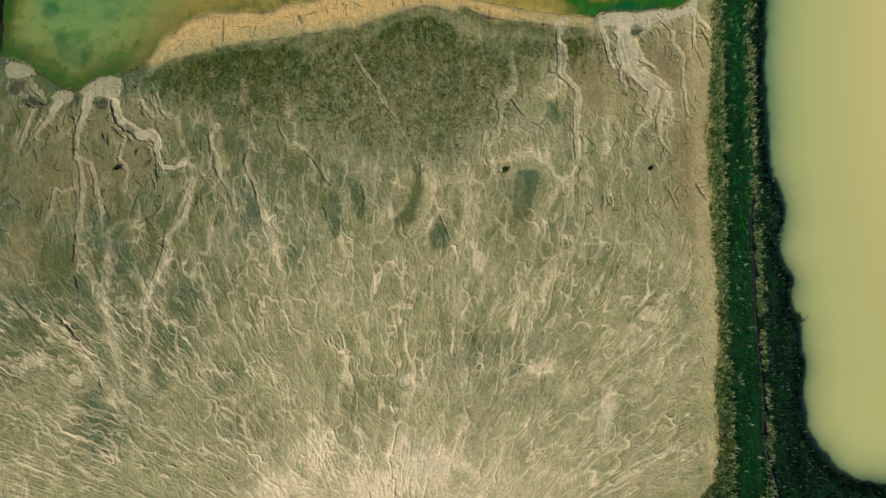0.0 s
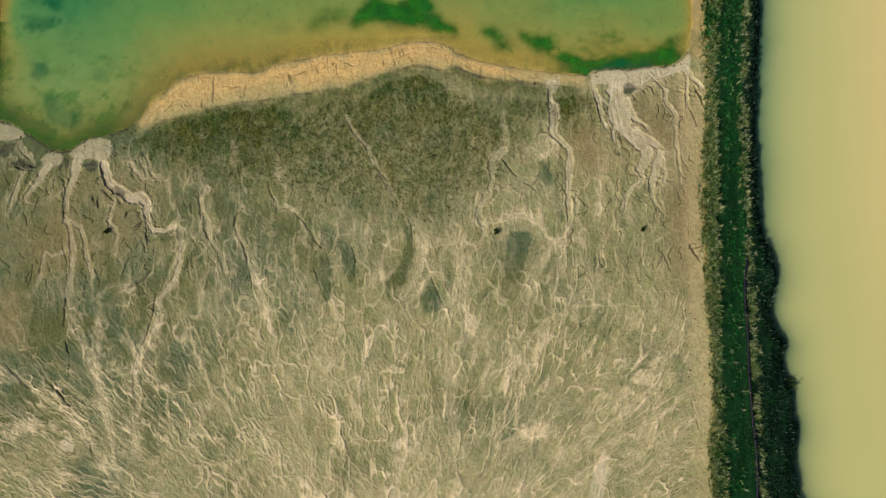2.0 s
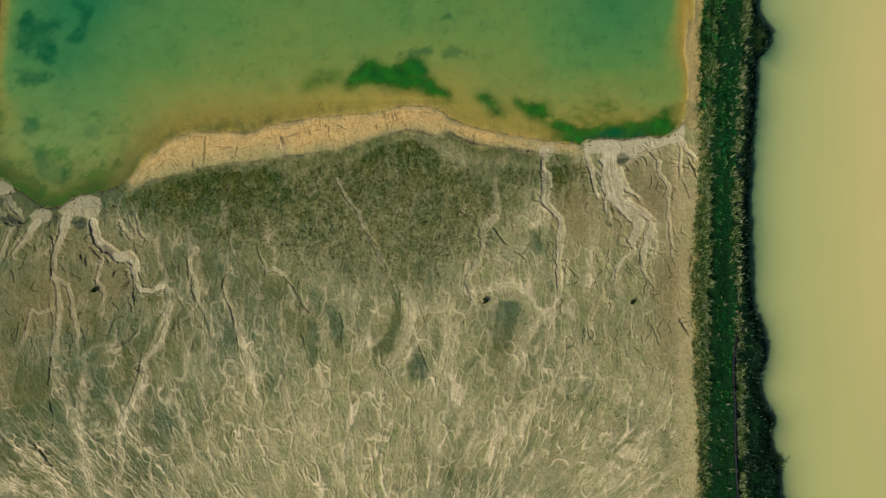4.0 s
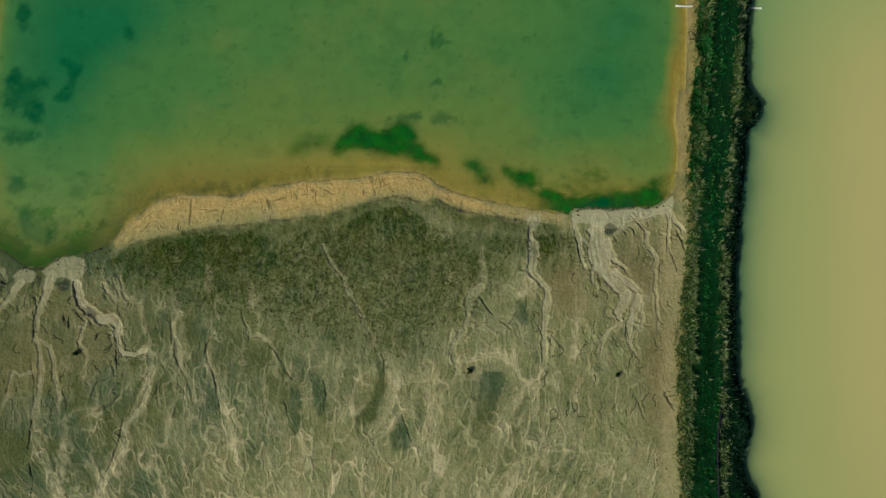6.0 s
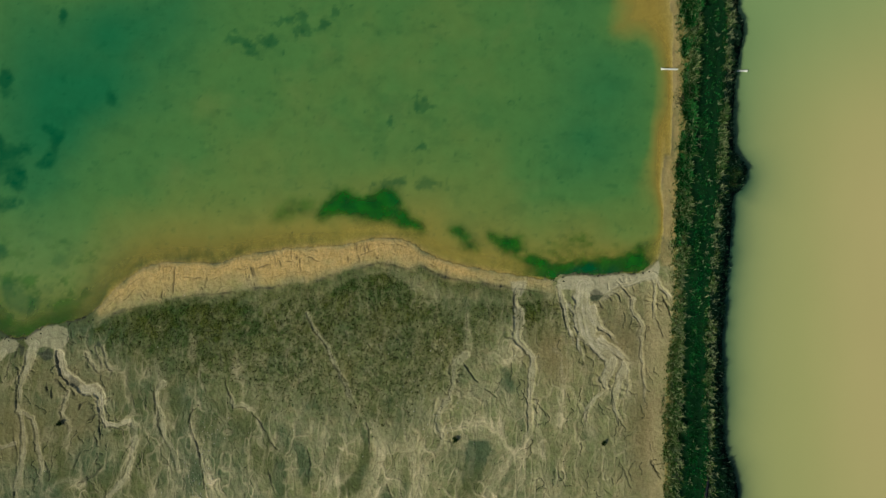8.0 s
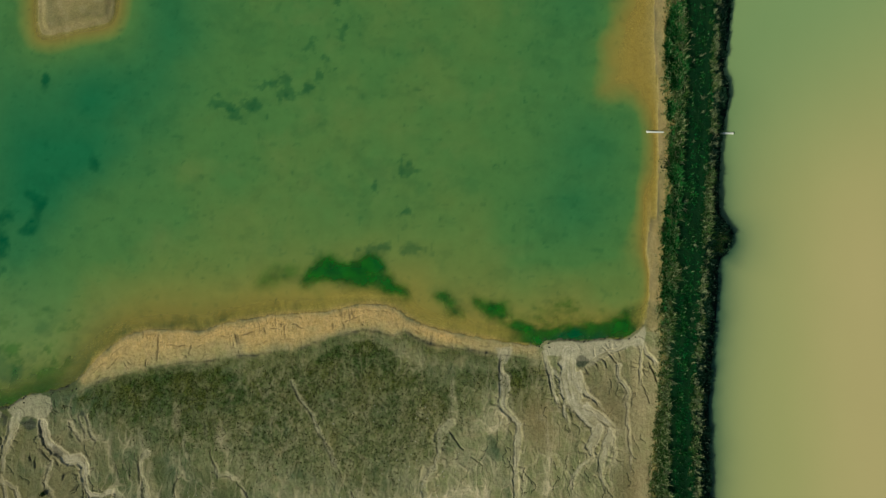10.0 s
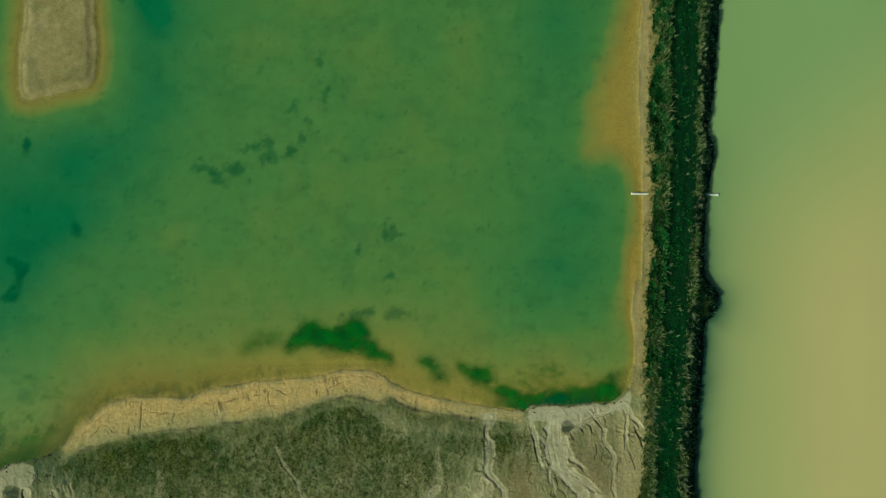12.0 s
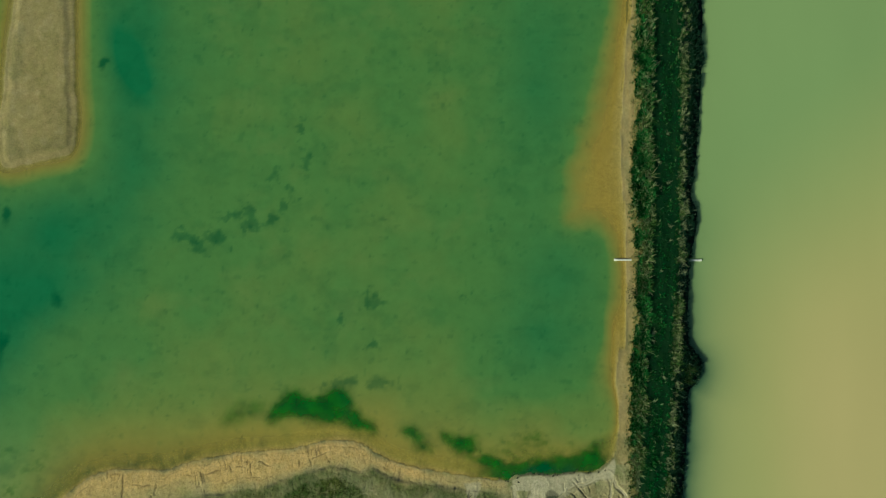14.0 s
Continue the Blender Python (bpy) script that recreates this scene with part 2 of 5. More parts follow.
# ---- the plan: outlines in metres ----
SHORE = [(-55.1,36.1),(-52.3,35.3),(-49.5,33.8),(-46.6,31.8),(-44.2,31.6),(-42.5,32.8),(-39.7,33.4),(-37.3,34.1),(-35.6,35.5),(-33.9,37.4),(-31.6,39.5),(-28.8,40.7),(-24.6,41.0),(-21.8,40.8),(-19.0,41.7),(-14.9,42.6),(-10.7,43.1),(-7.2,43.2),(-4.4,43.9),(-0.9,44.4),(1.9,43.8),(4.6,42.2),(7.4,41.3),(10.2,40.8),(13.6,40.2),(16.4,39.9),(19.5,39.7),(20.2,40.2),(22.6,40.5),(24.7,40.3),(27.5,40.6),(29.6,40.6),(31.0,41.5),(32.0,42.3)]
BEACH = [(32.3,43.1),(32.6,45.8),(32.7,48.6),(32.3,51.4),(32.7,53.6),(33.8,55.7),(33.9,58.5),(34.0,65.7),(34.0,73.0),(33.7,77.3),(33.9,82.3),(34.2,88.1),(34.6,91.8),(34.9,95.4),(35.6,99.2),(37.0,150)]
BANK_LOW = [(-35.5, 33.7), (-34.4, 34.3), (-32.8, 34.9), (-30.8, 35.6), (-27.4, 36.4), (-24.1, 36.9), (-20.7, 37.3), (-17.3, 38.0), (-14.6, 38.0), (-12.3, 38.8), (-9.9, 38.8), (-8.6, 39.3), (-6.2, 40.4), (-3.8, 40.8), (-1.8, 41.3), (-0.1, 41.2), (1.6, 40.5), (3.1, 41.1), (4.6, 40.3), (6.3, 39.7), (9.7, 39.2), (13.1, 38.7), (16.5, 38.3), (19.5, 38.1)]
MOSS_TOP = [(-35.5, 33.1), (-32.7, 34.3), (-30.7, 35.0), (-27.4, 35.9), (-24.0, 36.4), (-20.7, 36.7), (-17.3, 37.2), (-13.2, 37.5), (-9.2, 38.0), (-7.2, 38.6), (-5.5, 39.3), (-3.8, 39.8), (-1.1, 40.3), (0.9, 39.7), (2.3, 38.6), (4.0, 37.6), (5.7, 37.1), (9.8, 37.2), (13.9, 37.0), (18.0, 37.2), (20.8, 37.0)]
MOSS_LOW = [(20.8,34.6),(15.6,34.8),(13.6,35.0),(12.1,33.6),(8.6,28.8),(4.4,25.4),(0.3,23.4),(-3.8,22.8),(-7.9,24.9),(-13.4,25.6),(-19.6,26.7),(-24.4,28.2),(-27.9,30.3),(-33.5,31.8),(-35.6,32.9)]
EMB_LEFT = [(37.2,150),(35.5,99.1),(35.2,91.7),(35.1,84.4),(34.5,77.3),(34.5,70.2),(34.7,66.7),(34.6,62.1),(34.2,56.4),(33.7,51.4),(33.4,42.4),(33.2,37.4),(32.4,30.0),(32.1,27.2),(31.7,20.2),(31.8,13.3),(32.0,6.5),(31.9,-0.2),(31.2,-6.8),(31.2,-12.6),(30.4,-16.5),(28.0,-18.9)]
EMB_RIGHT = [(51.4,-17.4),(49.5,-17.1),(46.3,-16.1),(43.8,-13.5),(42.3,-10.9),(42.1,-6.9),(42.7,-3.4),(42.2,-1.8),(42.2,0.8),(41.5,3.8),(41.8,6.4),(40.7,8.7),(40.4,10.7),(40.7,12.4),(41.3,14.4),(40.8,17.4),(40.1,19.2),(39.7,22.0),(39.8,27.2),(39.9,34.3),(40.9,43.2),(41.5,50.2),(42.2,50.7),(42.9,51.8),(43.0,53.6),(42.2,55.0),(41.6,55.9),(41.7,62.2),(42.2,66.8),(42.9,69.6),(43.0,72.3),(42.5,74.0),(43.2,78.5),(43.8,84.5),(44.4,91.7),(44.7,99.1),(46.5,150)]
ISLAND = [(-42.8,99.3),(-43.3,94.0),(-43.5,87.5),(-43.8,83.2),(-43.4,78.6),(-42.2,77.6),(-38.5,78.5),(-34.9,79.5),(-34.2,82.6),(-34.3,85.3),(-34.8,88.8),(-35.3,99.3),(-35.8,118),(-39.0,123),(-42.4,117)]
CHANNELS, GULLIES = [], []


def channel(mouth_width, end_width, depth, *points):
    """A sandy channel, from the pond side inland."""
    CHANNELS.append((mouth_width, end_width, depth, list(points)))


def gully(width, depth, *points):
    """A narrow dark cut in the mud."""
    GULLIES.append((width, depth, list(points)))


def outline(rows, strength, *points):
    rows.append((strength, list(points)))


# the west mouths and what feeds them
channel(0.9, 0.4, 0.3, (-46.8, 29.8), (-47.4, 28.9), (-48.1, 27.6), (-48.9, 26.6), (-49.5, 25.9), (-49.3, 25.2), (-48.4, 25.0))
channel(1.0, 0.6, 0.34, (-43.1, 30.6), (-43.4, 29.4), (-43.7, 28.1), (-44.2, 26.7), (-44.4, 25.7), (-44.3, 24.6), (-44.5, 23.2))
channel(0.7, 0.8, 0.2, (-44.5, 23.4), (-43.9, 21.9), (-43.6, 20.5), (-43.4, 19.1), (-43.5, 17.1), (-43.7, 15.1), (-43.8, 13.4), (-43.6, 11.5))
channel(0.9, 0.7, 0.1, (-43.6, 11.7), (-41.9, 8.1), (-40.7, 5.5), (-39.9, 3.2), (-39.1, 0.3), (-38.4, -2.7), (-37.9, -6.2))
channel(1.3, 0.9, 0.45, (-39.9, 29.7), (-39.6, 28.4), (-38.7, 27.0), (-37.7, 26.3), (-36.5, 25.5), (-35.3, 25.7), (-34.8, 24.9), (-34.5, 23.7))
channel(0.9, 0.5, 0.38, (-36.5, 25.5), (-35.3, 25.7), (-34.7, 24.9), (-34.5, 23.5), (-34.2, 22.1), (-33.7, 21.5), (-32.6, 21.5), (-31.6, 21.8), (-30.7, 22.0), (-30.3, 21.0), (-30.2, 19.9))
channel(0.35, 0.3, 0.2, (-31.6, 21.8), (-30.4, 21.9), (-29.6, 21.3))
channel(0.6, 0.8, 0.16, (-30.2, 19.8), (-30.5, 17.6), (-31.0, 15.9), (-31.6, 14.8), (-32.4, 13.8), (-33.1, 12.8), (-32.6, 11.0), (-34.4, 8.0), (-35.6, 4.6), (-35.2, 1.7), (-35.6, -1.2), (-35.3, -4.2))
channel(0.7, 0.4, 0.2, (-49.5, 29.9), (-49.8, 29.0), (-50.3, 27.7), (-50.8, 26.4), (-51.2, 25.0), (-51.6, 23.9))
channel(0.8, 0.4, 0.25, (-50.5, 32.7), (-49.8, 31.8), (-48.9, 30.8), (-48.4, 30.2))
channel(0.45, 0.35, 0.2, (-38.6, 25.4), (-38.9, 23.9), (-39.1, 22.6), (-38.4, 21.8), (-38.2, 20.4), (-38.5, 18.9))
channel(0.5, 0.35, 0.2, (-44.4, 22.8), (-43.3, 22.5), (-42.6, 22.0), (-42.0, 20.3), (-41.8, 18.8), (-41.1, 16.9), (-41.1, 15.0), (-40.9, 12.9))
channel(0.5, 0.4, 0.16, (-44.5, 19.1), (-45.9, 18.6), (-46.9, 19.0), (-47.0, 17.7), (-47.4, 16.0), (-48.2, 14.1))
channel(0.6, 0.6, 0.14, (-36.8, 14.7), (-37.5, 14.9), (-38.4, 15.0), (-39.4, 14.4), (-40.1, 13.7), (-40.4, 12.3), (-40.1, 10.9))
channel(0.35, 0.3, 0.2, (-36.6, 29.8), (-36.0, 28.8), (-34.8, 27.5))
channel(0.4, 0.3, 0.22, (-35.7, 30.6), (-35.0, 29.3), (-34.5, 27.8))
channel(0.35, 0.25, 0.25, (-34.7, 30.7), (-34.2, 29.2), (-33.7, 28.1), (-32.5, 28.1))
# the hooked channel and its tails
channel(0.35, 0.8, 0.12, (-28.4, 29.4), (-28.1, 27.9), (-27.7, 26.7))
channel(0.55, 0.45, 0.22, (-27.3, 26.5), (-27.9, 25.6), (-27.8, 24.0), (-27.3, 22.3), (-26.9, 20.6), (-26.3, 19.6), (-25.6, 18.8), (-25.1, 17.4), (-24.9, 15.8), (-25.3, 14.5))
channel(0.45, 0.35, 0.14, (-26.9, 20.2), (-26.2, 17.6), (-25.7, 15.8), (-25.5, 14.0))
channel(0.35, 0.3, 0.14, (-24.9, 18.6), (-24.5, 17.8), (-23.9, 16.9), (-24.1, 15.8))
channel(0.35, 0.3, 0.12, (-21.5, 17.5), (-21.0, 14.9), (-20.3, 12.0), (-19.6, 10.2), (-19.2, 7.8))
channel(0.45, 0.35, 0.22, (-19.0, 25.1), (-18.6, 23.9), (-17.7, 24.0), (-17.0, 23.8), (-16.5, 23.2))
# the middle of the flat
channel(0.3, 0.55, 0.22, (-10.2, 35.1), (-9.3, 33.2), (-7.9, 31.3), (-7.1, 29.9), (-6.2, 27.9), (-5.3, 26.5), (-4.9, 25.4), (-4.4, 24.4), (-3.7, 23.3))
channel(0.4, 0.5, 0.1, (-5.7, 19.3), (-6.0, 18.0), (-6.2, 16.6), (-7.0, 14.5))
channel(0.6, 0.8, 0.12, (-2.3, 21.9), (-1.4, 20.5), (-1.1, 18.6), (-1.5, 16.5), (-2.8, 13.9), (-3.7, 12.7))
channel(0.7, 0.8, 0.12, (-0.2, 15.6), (-1.7, 14.0), (-3.3, 12.6))
channel(0.6, 0.4, 0.14, (-5.1, 9.8), (-6.5, 8.9), (-7.6, 7.6), (-8.2, 6.0))
channel(0.5, 0.4, 0.14, (-5.1, 9.8), (-4.0, 9.3), (-3.6, 7.6), (-3.4, 5.8))
channel(0.6, 1.4, 0.1, (3.9, 17.2), (3.6, 14.5), (3.4, 12.1), (4.3, 9.2), (2.8, 6.5), (1.4, 4.2), (1.7, 1.3), (2.0, -2.0), (2.5, -6.5))
channel(0.5, 0.5, 0.1, (2.9, 20.6), (2.8, 18.2), (3.0, 15.3), (2.2, 13.0), (0.8, 11.1))
channel(0.25, 0.25, 0.14, (9.0, 35.1), (9.0, 32.9), (9.0, 30.7))
channel(0.85, 0.5, 0.28, (8.8, 30.5), (8.1, 29.7), (7.3, 28.7), (7.3, 27.0), (6.9, 25.3), (5.9, 24.0), (5.6, 22.5), (6.2, 21.2), (6.3, 20.1), (5.4, 19.2), (3.9, 18.9))
channel(0.6, 0.5, 0.08, (5.6, 21.8), (7.6, 21.8), (9.1, 22.5), (10.5, 22.8), (11.9, 22.5), (12.2, 21.4))
channel(0.4, 0.35, 0.14, (12.9, 23.9), (13.1, 22.2), (13.2, 20.5), (14.1, 19.4), (15.1, 19.0))
channel(0.5, 0.4, 0.12, (15.1, 19.0), (14.2, 18.0), (13.0, 16.3), (12.2, 14.3), (12.4, 11.7))
channel(0.35, 0.3, 0.1, (15.1, 19.0), (15.6, 17.1), (15.4, 15.0))
# the channel at the end of the beach
channel(0.5, 0.6, 0.4, (15.1, 38.9), (14.7, 37.7), (14.8, 36.7), (14.9, 35.8))
channel(1.0, 0.55, 0.36, (15.0, 35.8), (15.2, 34.5), (14.8, 33.1), (15.2, 32.1), (16.1, 31.2), (16.9, 30.3), (16.9, 28.9), (16.7, 27.3), (16.5, 25.5), (16.5, 23.8), (16.6, 21.8), (15.8, 20.4), (15.2, 19.2))
channel(0.4, 0.35, 0.14, (17.2, 25.5), (17.6, 23.8), (17.4, 22.1), (18.0, 20.4), (18.2, 18.6))
channel(0.5, 0.4, 0.1, (19.5, 31.2), (20.3, 30.5), (20.3, 28.6), (20.5, 27.1), (20.2, 25.0), (20.0, 22.4))
# the east mouth
channel(0.75, 0.5, 0.42, (19.9, 38.7), (20.4, 37.2), (20.7, 35.5), (21.0, 34.1), (21.4, 32.9), (21.6, 32.0))
channel(0.4, 0.3, 0.4, (20.6, 37.1), (21.4, 36.2), (22.1, 35.1), (22.4, 33.7), (22.4, 32.0), (22.9, 30.1))
channel(2.5, 2.1, 0.5, (22.9, 39.0), (22.8, 36.9), (23.0, 35.1), (23.4, 33.3), (24.4, 31.9), (25.4, 30.9), (26.5, 30.2), (27.7, 29.7))
channel(0.9, 0.4, 0.4, (23.9, 36.3), (24.5, 34.7), (25.8, 33.3), (27.0, 32.2))
channel(1.1, 0.8, 0.4, (24.9, 32.3), (26.8, 31.3), (28.2, 30.0))
channel(0.9, 0.45, 0.32, (26.5, 30.2), (26.0, 28.9), (25.2, 27.8), (25.6, 26.7), (24.5, 25.7), (23.4, 24.4), (23.2, 23.0), (23.5, 21.8))
channel(0.9, 0.3, 0.3, (27.8, 29.7), (27.6, 28.5), (27.2, 27.7), (26.7, 26.4), (26.5, 25.4), (26.9, 23.6), (27.5, 22.2))
channel(0.4, 0.25, 0.25, (28.0, 29.2), (28.2, 27.1), (27.9, 25.7))
channel(0.6, 0.5, 0.3, (31.2, 40.2), (30.1, 39.9), (28.7, 39.4), (27.2, 38.7), (25.8, 37.9), (24.7, 36.7))
channel(0.4, 0.3, 0.35, (31.2, 40.3), (31.5, 38.9), (31.5, 36.8), (31.5, 34.6))
channel(0.75, 0.4, 0.4, (31.5, 40.3), (32.2, 39.0), (33.1, 38.0), (33.3, 37.0))
channel(0.65, 0.5, 0.3, (28.8, 37.4), (28.7, 36.4), (29.0, 35.7), (29.8, 34.9), (29.8, 33.6), (29.4, 32.6))
channel(0.35, 0.25, 0.24, (29.8, 32.9), (29.9, 30.5), (30.0, 28.5), (30.1, 26.3), (30.1, 24.2))
channel(0.4, 0.4, 0.12, (-23.4, 21.9), (-23.4, 20.5), (-22.4, 18.7), (-21.3, 16.3), (-19.9, 14.2))
channel(0.5, 0.5, 0.10, (15.1, 19.2), (13.3, 17.1), (11.1, 13.7), (10.7, 10.3))
channel(0.5, 0.5, 0.10, (-53.1, 6.5), (-49.0, 3.8), (-46.2, 1.7), (-43.4, -0.3), (-40.0, -4.4), (-37.8, -8.4))
channel(0.8, 0.7, 0.10, (-5.8, -12.8), (-4.8, -8.9), (-4.1, -5.6), (-1.7, -2.3))
# narrow dark gullies
gully(0.16, 0.2, (-44.9, 27.0), (-44.7, 23.9), (-44.7, 21.2), (-44.5, 19.1), (-44.1, 18.1), (-44.0, 14.4), (-44.2, 11.0), (-43.9, 8.4), (-43.4, 6.4), (-43.5, 4.3))
gully(0.3, 0.3, (-40.3, 29.7), (-39.7, 27.5), (-38.8, 26.3), (-37.7, 25.6), (-36.7, 24.5))
gully(0.2, 0.25, (-34.7, 25.7), (-34.5, 23.7), (-34.6, 21.1), (-34.3, 19.9))
gully(0.18, 0.2, (-41.2, 26.3), (-41.1, 25.4), (-40.9, 24.2))
gully(0.16, 0.2, (-40.6, 25.9), (-40.4, 24.4))
gully(0.2, 0.22, (-40.1, 26.9), (-39.4, 25.9), (-38.6, 25.4))
gully(0.2, 0.2, (-38.2, 25.6), (-37.7, 24.8))
gully(0.2, 0.22, (-36.2, 24.2), (-37.0, 23.7), (-37.1, 23.2))
gully(0.2, 0.22, (-34.8, 22.8), (-35.5, 22.3), (-36.0, 21.9))
gully(0.18, 0.2, (-45.0, 30.3), (-45.2, 28.8), (-44.7, 27.3), (-44.5, 25.2))
gully(0.14, 0.14, (-48.0, 20.0), (-48.2, 17.8), (-48.4, 15.1), (-48.7, 13.1), (-49.4, 11.6))
gully(0.18, 0.16, (-47.0, 19.2), (-47.2, 17.1), (-47.5, 15.7))
gully(0.18, 0.16, (-49.2, 25.9), (-49.6, 24.7), (-49.0, 22.5))
gully(0.25, 0.2, (-36.7, 14.6), (-35.7, 15.2), (-34.4, 16.0), (-33.8, 16.9))
gully(0.14, 0.14, (-35.1, 20.3), (-36.1, 19.0), (-37.0, 17.0), (-37.4, 15.3))
gully(0.12, 0.12, (-35.0, 20.3), (-34.6, 18.7), (-34.7, 17.3))
gully(0.2, 0.18, (-33.2, 13.9), (-33.5, 12.3), (-33.8, 10.5), (-34.6, 7.9))
gully(0.2, 0.2, (-28.3, 25.9), (-28.0, 23.7), (-27.5, 21.5), (-27.0, 20.3))
gully(0.2, 0.2, (-23.5, 24.0), (-23.8, 22.0), (-23.4, 20.5), (-22.7, 19.2), (-22.1, 16.8), (-21.7, 14.3))
gully(0.16, 0.18, (-19.8, 26.9), (-19.5, 25.7), (-18.8, 24.8), (-18.7, 23.5))
gully(0.2, 0.18, (-16.4, 23.2), (-15.5, 22.2), (-14.7, 21.1), (-14.0, 19.7), (-13.2, 19.0))
gully(0.14, 0.16, (-7.3, 30.3), (-6.2, 28.1), (-5.3, 27.0))
gully(0.25, 0.22, (8.6, 29.6), (9.2, 28.7), (9.9, 27.7), (10.4, 27.3))
gully(0.14, 0.14, (9.1, 26.2), (10.2, 26.5), (11.3, 26.5), (12.6, 25.5))
gully(0.2, 0.3, (14.7, 38.0), (14.6, 36.9), (14.9, 35.8))
gully(0.14, 0.25, (20.1, 37.8), (20.5, 35.7), (20.9, 33.8))
gully(0.18, 0.25, (22.5, 32.0), (22.7, 30.6), (23.0, 29.5))
gully(0.2, 0.25, (27.0, 39.5), (27.8, 38.7), (28.5, 37.8))
gully(0.2, 0.25, (26.3, 38.4), (27.2, 37.8), (27.5, 37.1))
gully(0.18, 0.2, (25.8, 38.0), (26.5, 37.1), (26.7, 36.2))
gully(0.18, 0.2, (24.8, 37.2), (25.3, 36.2))
gully(0.2, 0.3, (32.4, 37.9), (33.2, 36.3), (33.4, 35.4))
gully(0.16, 0.16, (30.8, 18.4), (31.4, 17.4), (32.0, 16.5))
gully(0.16, 0.14, (27.3, 18.3), (27.9, 16.9), (28.4, 15.4))
gully(0.2, 0.16, (-0.3, 15.2), (0.4, 13.7), (1.3, 11.7))
gully(0.2, 0.16, (-2.9, 22.3), (-2.4, 20.7), (-2.3, 19.0))
gully(0.2, 0.16, (-9.8, 19.3), (-9.3, 17.4), (-9.5, 15.3))
gully(0.18, 0.14, (-12.6, 12.3), (-13.6, 14.7), (-14.3, 16.9))
gully(0.3, 0.2, (-50.9, 5.7), (-48.6, 3.4), (-45.8, 1.4))
gully(0.3, 0.2, (-45.9, 3.8), (-43.6, 1.1), (-41.5, -1.9), (-39.9, -6.0))
gully(0.2, 0.2, (-51.1, 29.9), (-50.0, 29.5), (-48.6, 29.2))
gully(0.2, 0.2, (-49.5, 30.1), (-48.3, 29.7), (-47.8, 30.1))
gully(0.18, 0.16, (30.9, 18.6), (31.4, 17.7), (31.7, 16.8))
gully(0.16, 0.12, (29.6, 11.0), (29.8, 9.3))
gully(0.18, 0.14, (30.2, -0.1), (30.5, -1.7), (30.8, -3.2))
DARK_PATCHES = [(-29.4,4.8,3.5,4.1,0),(-41.2,-8.3,2.8,2.8,0),(-10.8,-8.8,1.0,4.8,0),(-33.3,0.8,2.8,4.1,0),(3.0,0.3,2.4,3.6,0),(7.7,-2.5,2.1,2.8,0),(-50.3,1.8,2.8,4.1,0),(-24.1,17.0,1.7,4.8,0),(-17.9,21.1,4.1,3.5,0),(-41.6,-7.0,1.2,2.6,0),(24.5,4.5,3.0,1.6,40)]
PALE_PATCHES = [(-4.4,-4.3,0.4,1.0,0),(19.2,-8.6,0.8,2.9,-10),(24.6,2.5,1.4,1.0,0),(-43.7,-3.8,0.6,0.6,0),(-15.1,-12.0,3.1,4.1,0),(-1.9,-14.8,5.5,3.5,0),(-9.8,-16.6,4.8,3.5,0),(-19.1,-16.5,4.1,2.8,0),(-23.9,30.7,0.7,2.1,0),(-18.5,28.8,0.6,1.6,0),(14.4,30.4,1.9,1.5,0),(-48.1,-1.6,3.5,1.4,0),(-40.0,8.4,1.5,4.8,0),(17.3,-16.3,1.0,0.6,0),(11.0,-3.2,2.1,1.7,0),(5.2,31.3,0.3,0.3,0),(10.3,22.0,2.1,0.8,0)]
BROWN_PATCHES = [(-38,26.5,8,3.5,0),(-45,20,9,7,0),(-37,22,4,5,0),(27.5,33,5.5,5.5,0),(30,22,2.5,9,0),(19,31,3,4,0),(-51,12,3,6,0)]
# flats of pale silt at the channel mouths: strength, outline
SAND_FANS = []
outline(SAND_FANS, 0.62, (-53.6, 35.6), (-51.5, 35.4), (-50.6, 34.8), (-49.7, 33.6), (-50.7, 33.2), (-53.1, 33.1))
outline(SAND_FANS, 0.62, (-46.8, 31.5), (-45.8, 31.5), (-44.9, 30.9), (-45.2, 30.0), (-46.4, 29.6), (-47.2, 29.8), (-47.7, 30.5))
outline(SAND_FANS, 0.62, (-44.5, 31.3), (-43.5, 32.2), (-42.4, 32.9), (-40.6, 33.1), (-39.2, 32.7), (-39.0, 31.5), (-39.5, 30.4), (-39.8, 29.2), (-40.6, 30.0), (-41.6, 30.5), (-43.1, 30.4), (-44.0, 30.8))
outline(SAND_FANS, 1, (19.9, 39.6), (21.9, 40.2), (24.6, 40.3), (27.4, 40.4), (30.2, 40.7), (31.3, 41.4), (32.0, 42.1), (32.2, 41.3), (31.6, 39.9), (30.5, 39.7), (28.7, 39.2), (27.3, 38.8), (25.4, 38.0), (23.9, 38.0), (23.6, 37.5), (22.2, 37.5), (22.0, 38.5), (20.1, 38.5))
outline(SAND_FANS, 0.7, (13.9, 39.4), (16.0, 39.4), (15.9, 38.4), (15.3, 37.4), (14.6, 37.4))
outline(SAND_FANS, 0.75, (18.0, -12.1), (17.8, -10.1), (18.5, -7.6), (19.4, -6.6), (19.8, -8.5), (19.3, -10.8), (18.6, -12.4))
outline(SAND_FANS, 0.7, (-5.3, -4.4), (-4.8, -3.6), (-4.1, -4.1), (-4.4, -5.0), (-5.0, -5.3))
outline(SAND_FANS, 0.45, (-5.8, -12.7), (-4.5, -10.1), (-1.9, -12.1), (0.1, -14.1), (-1.9, -16.0), (-5.2, -15.3))
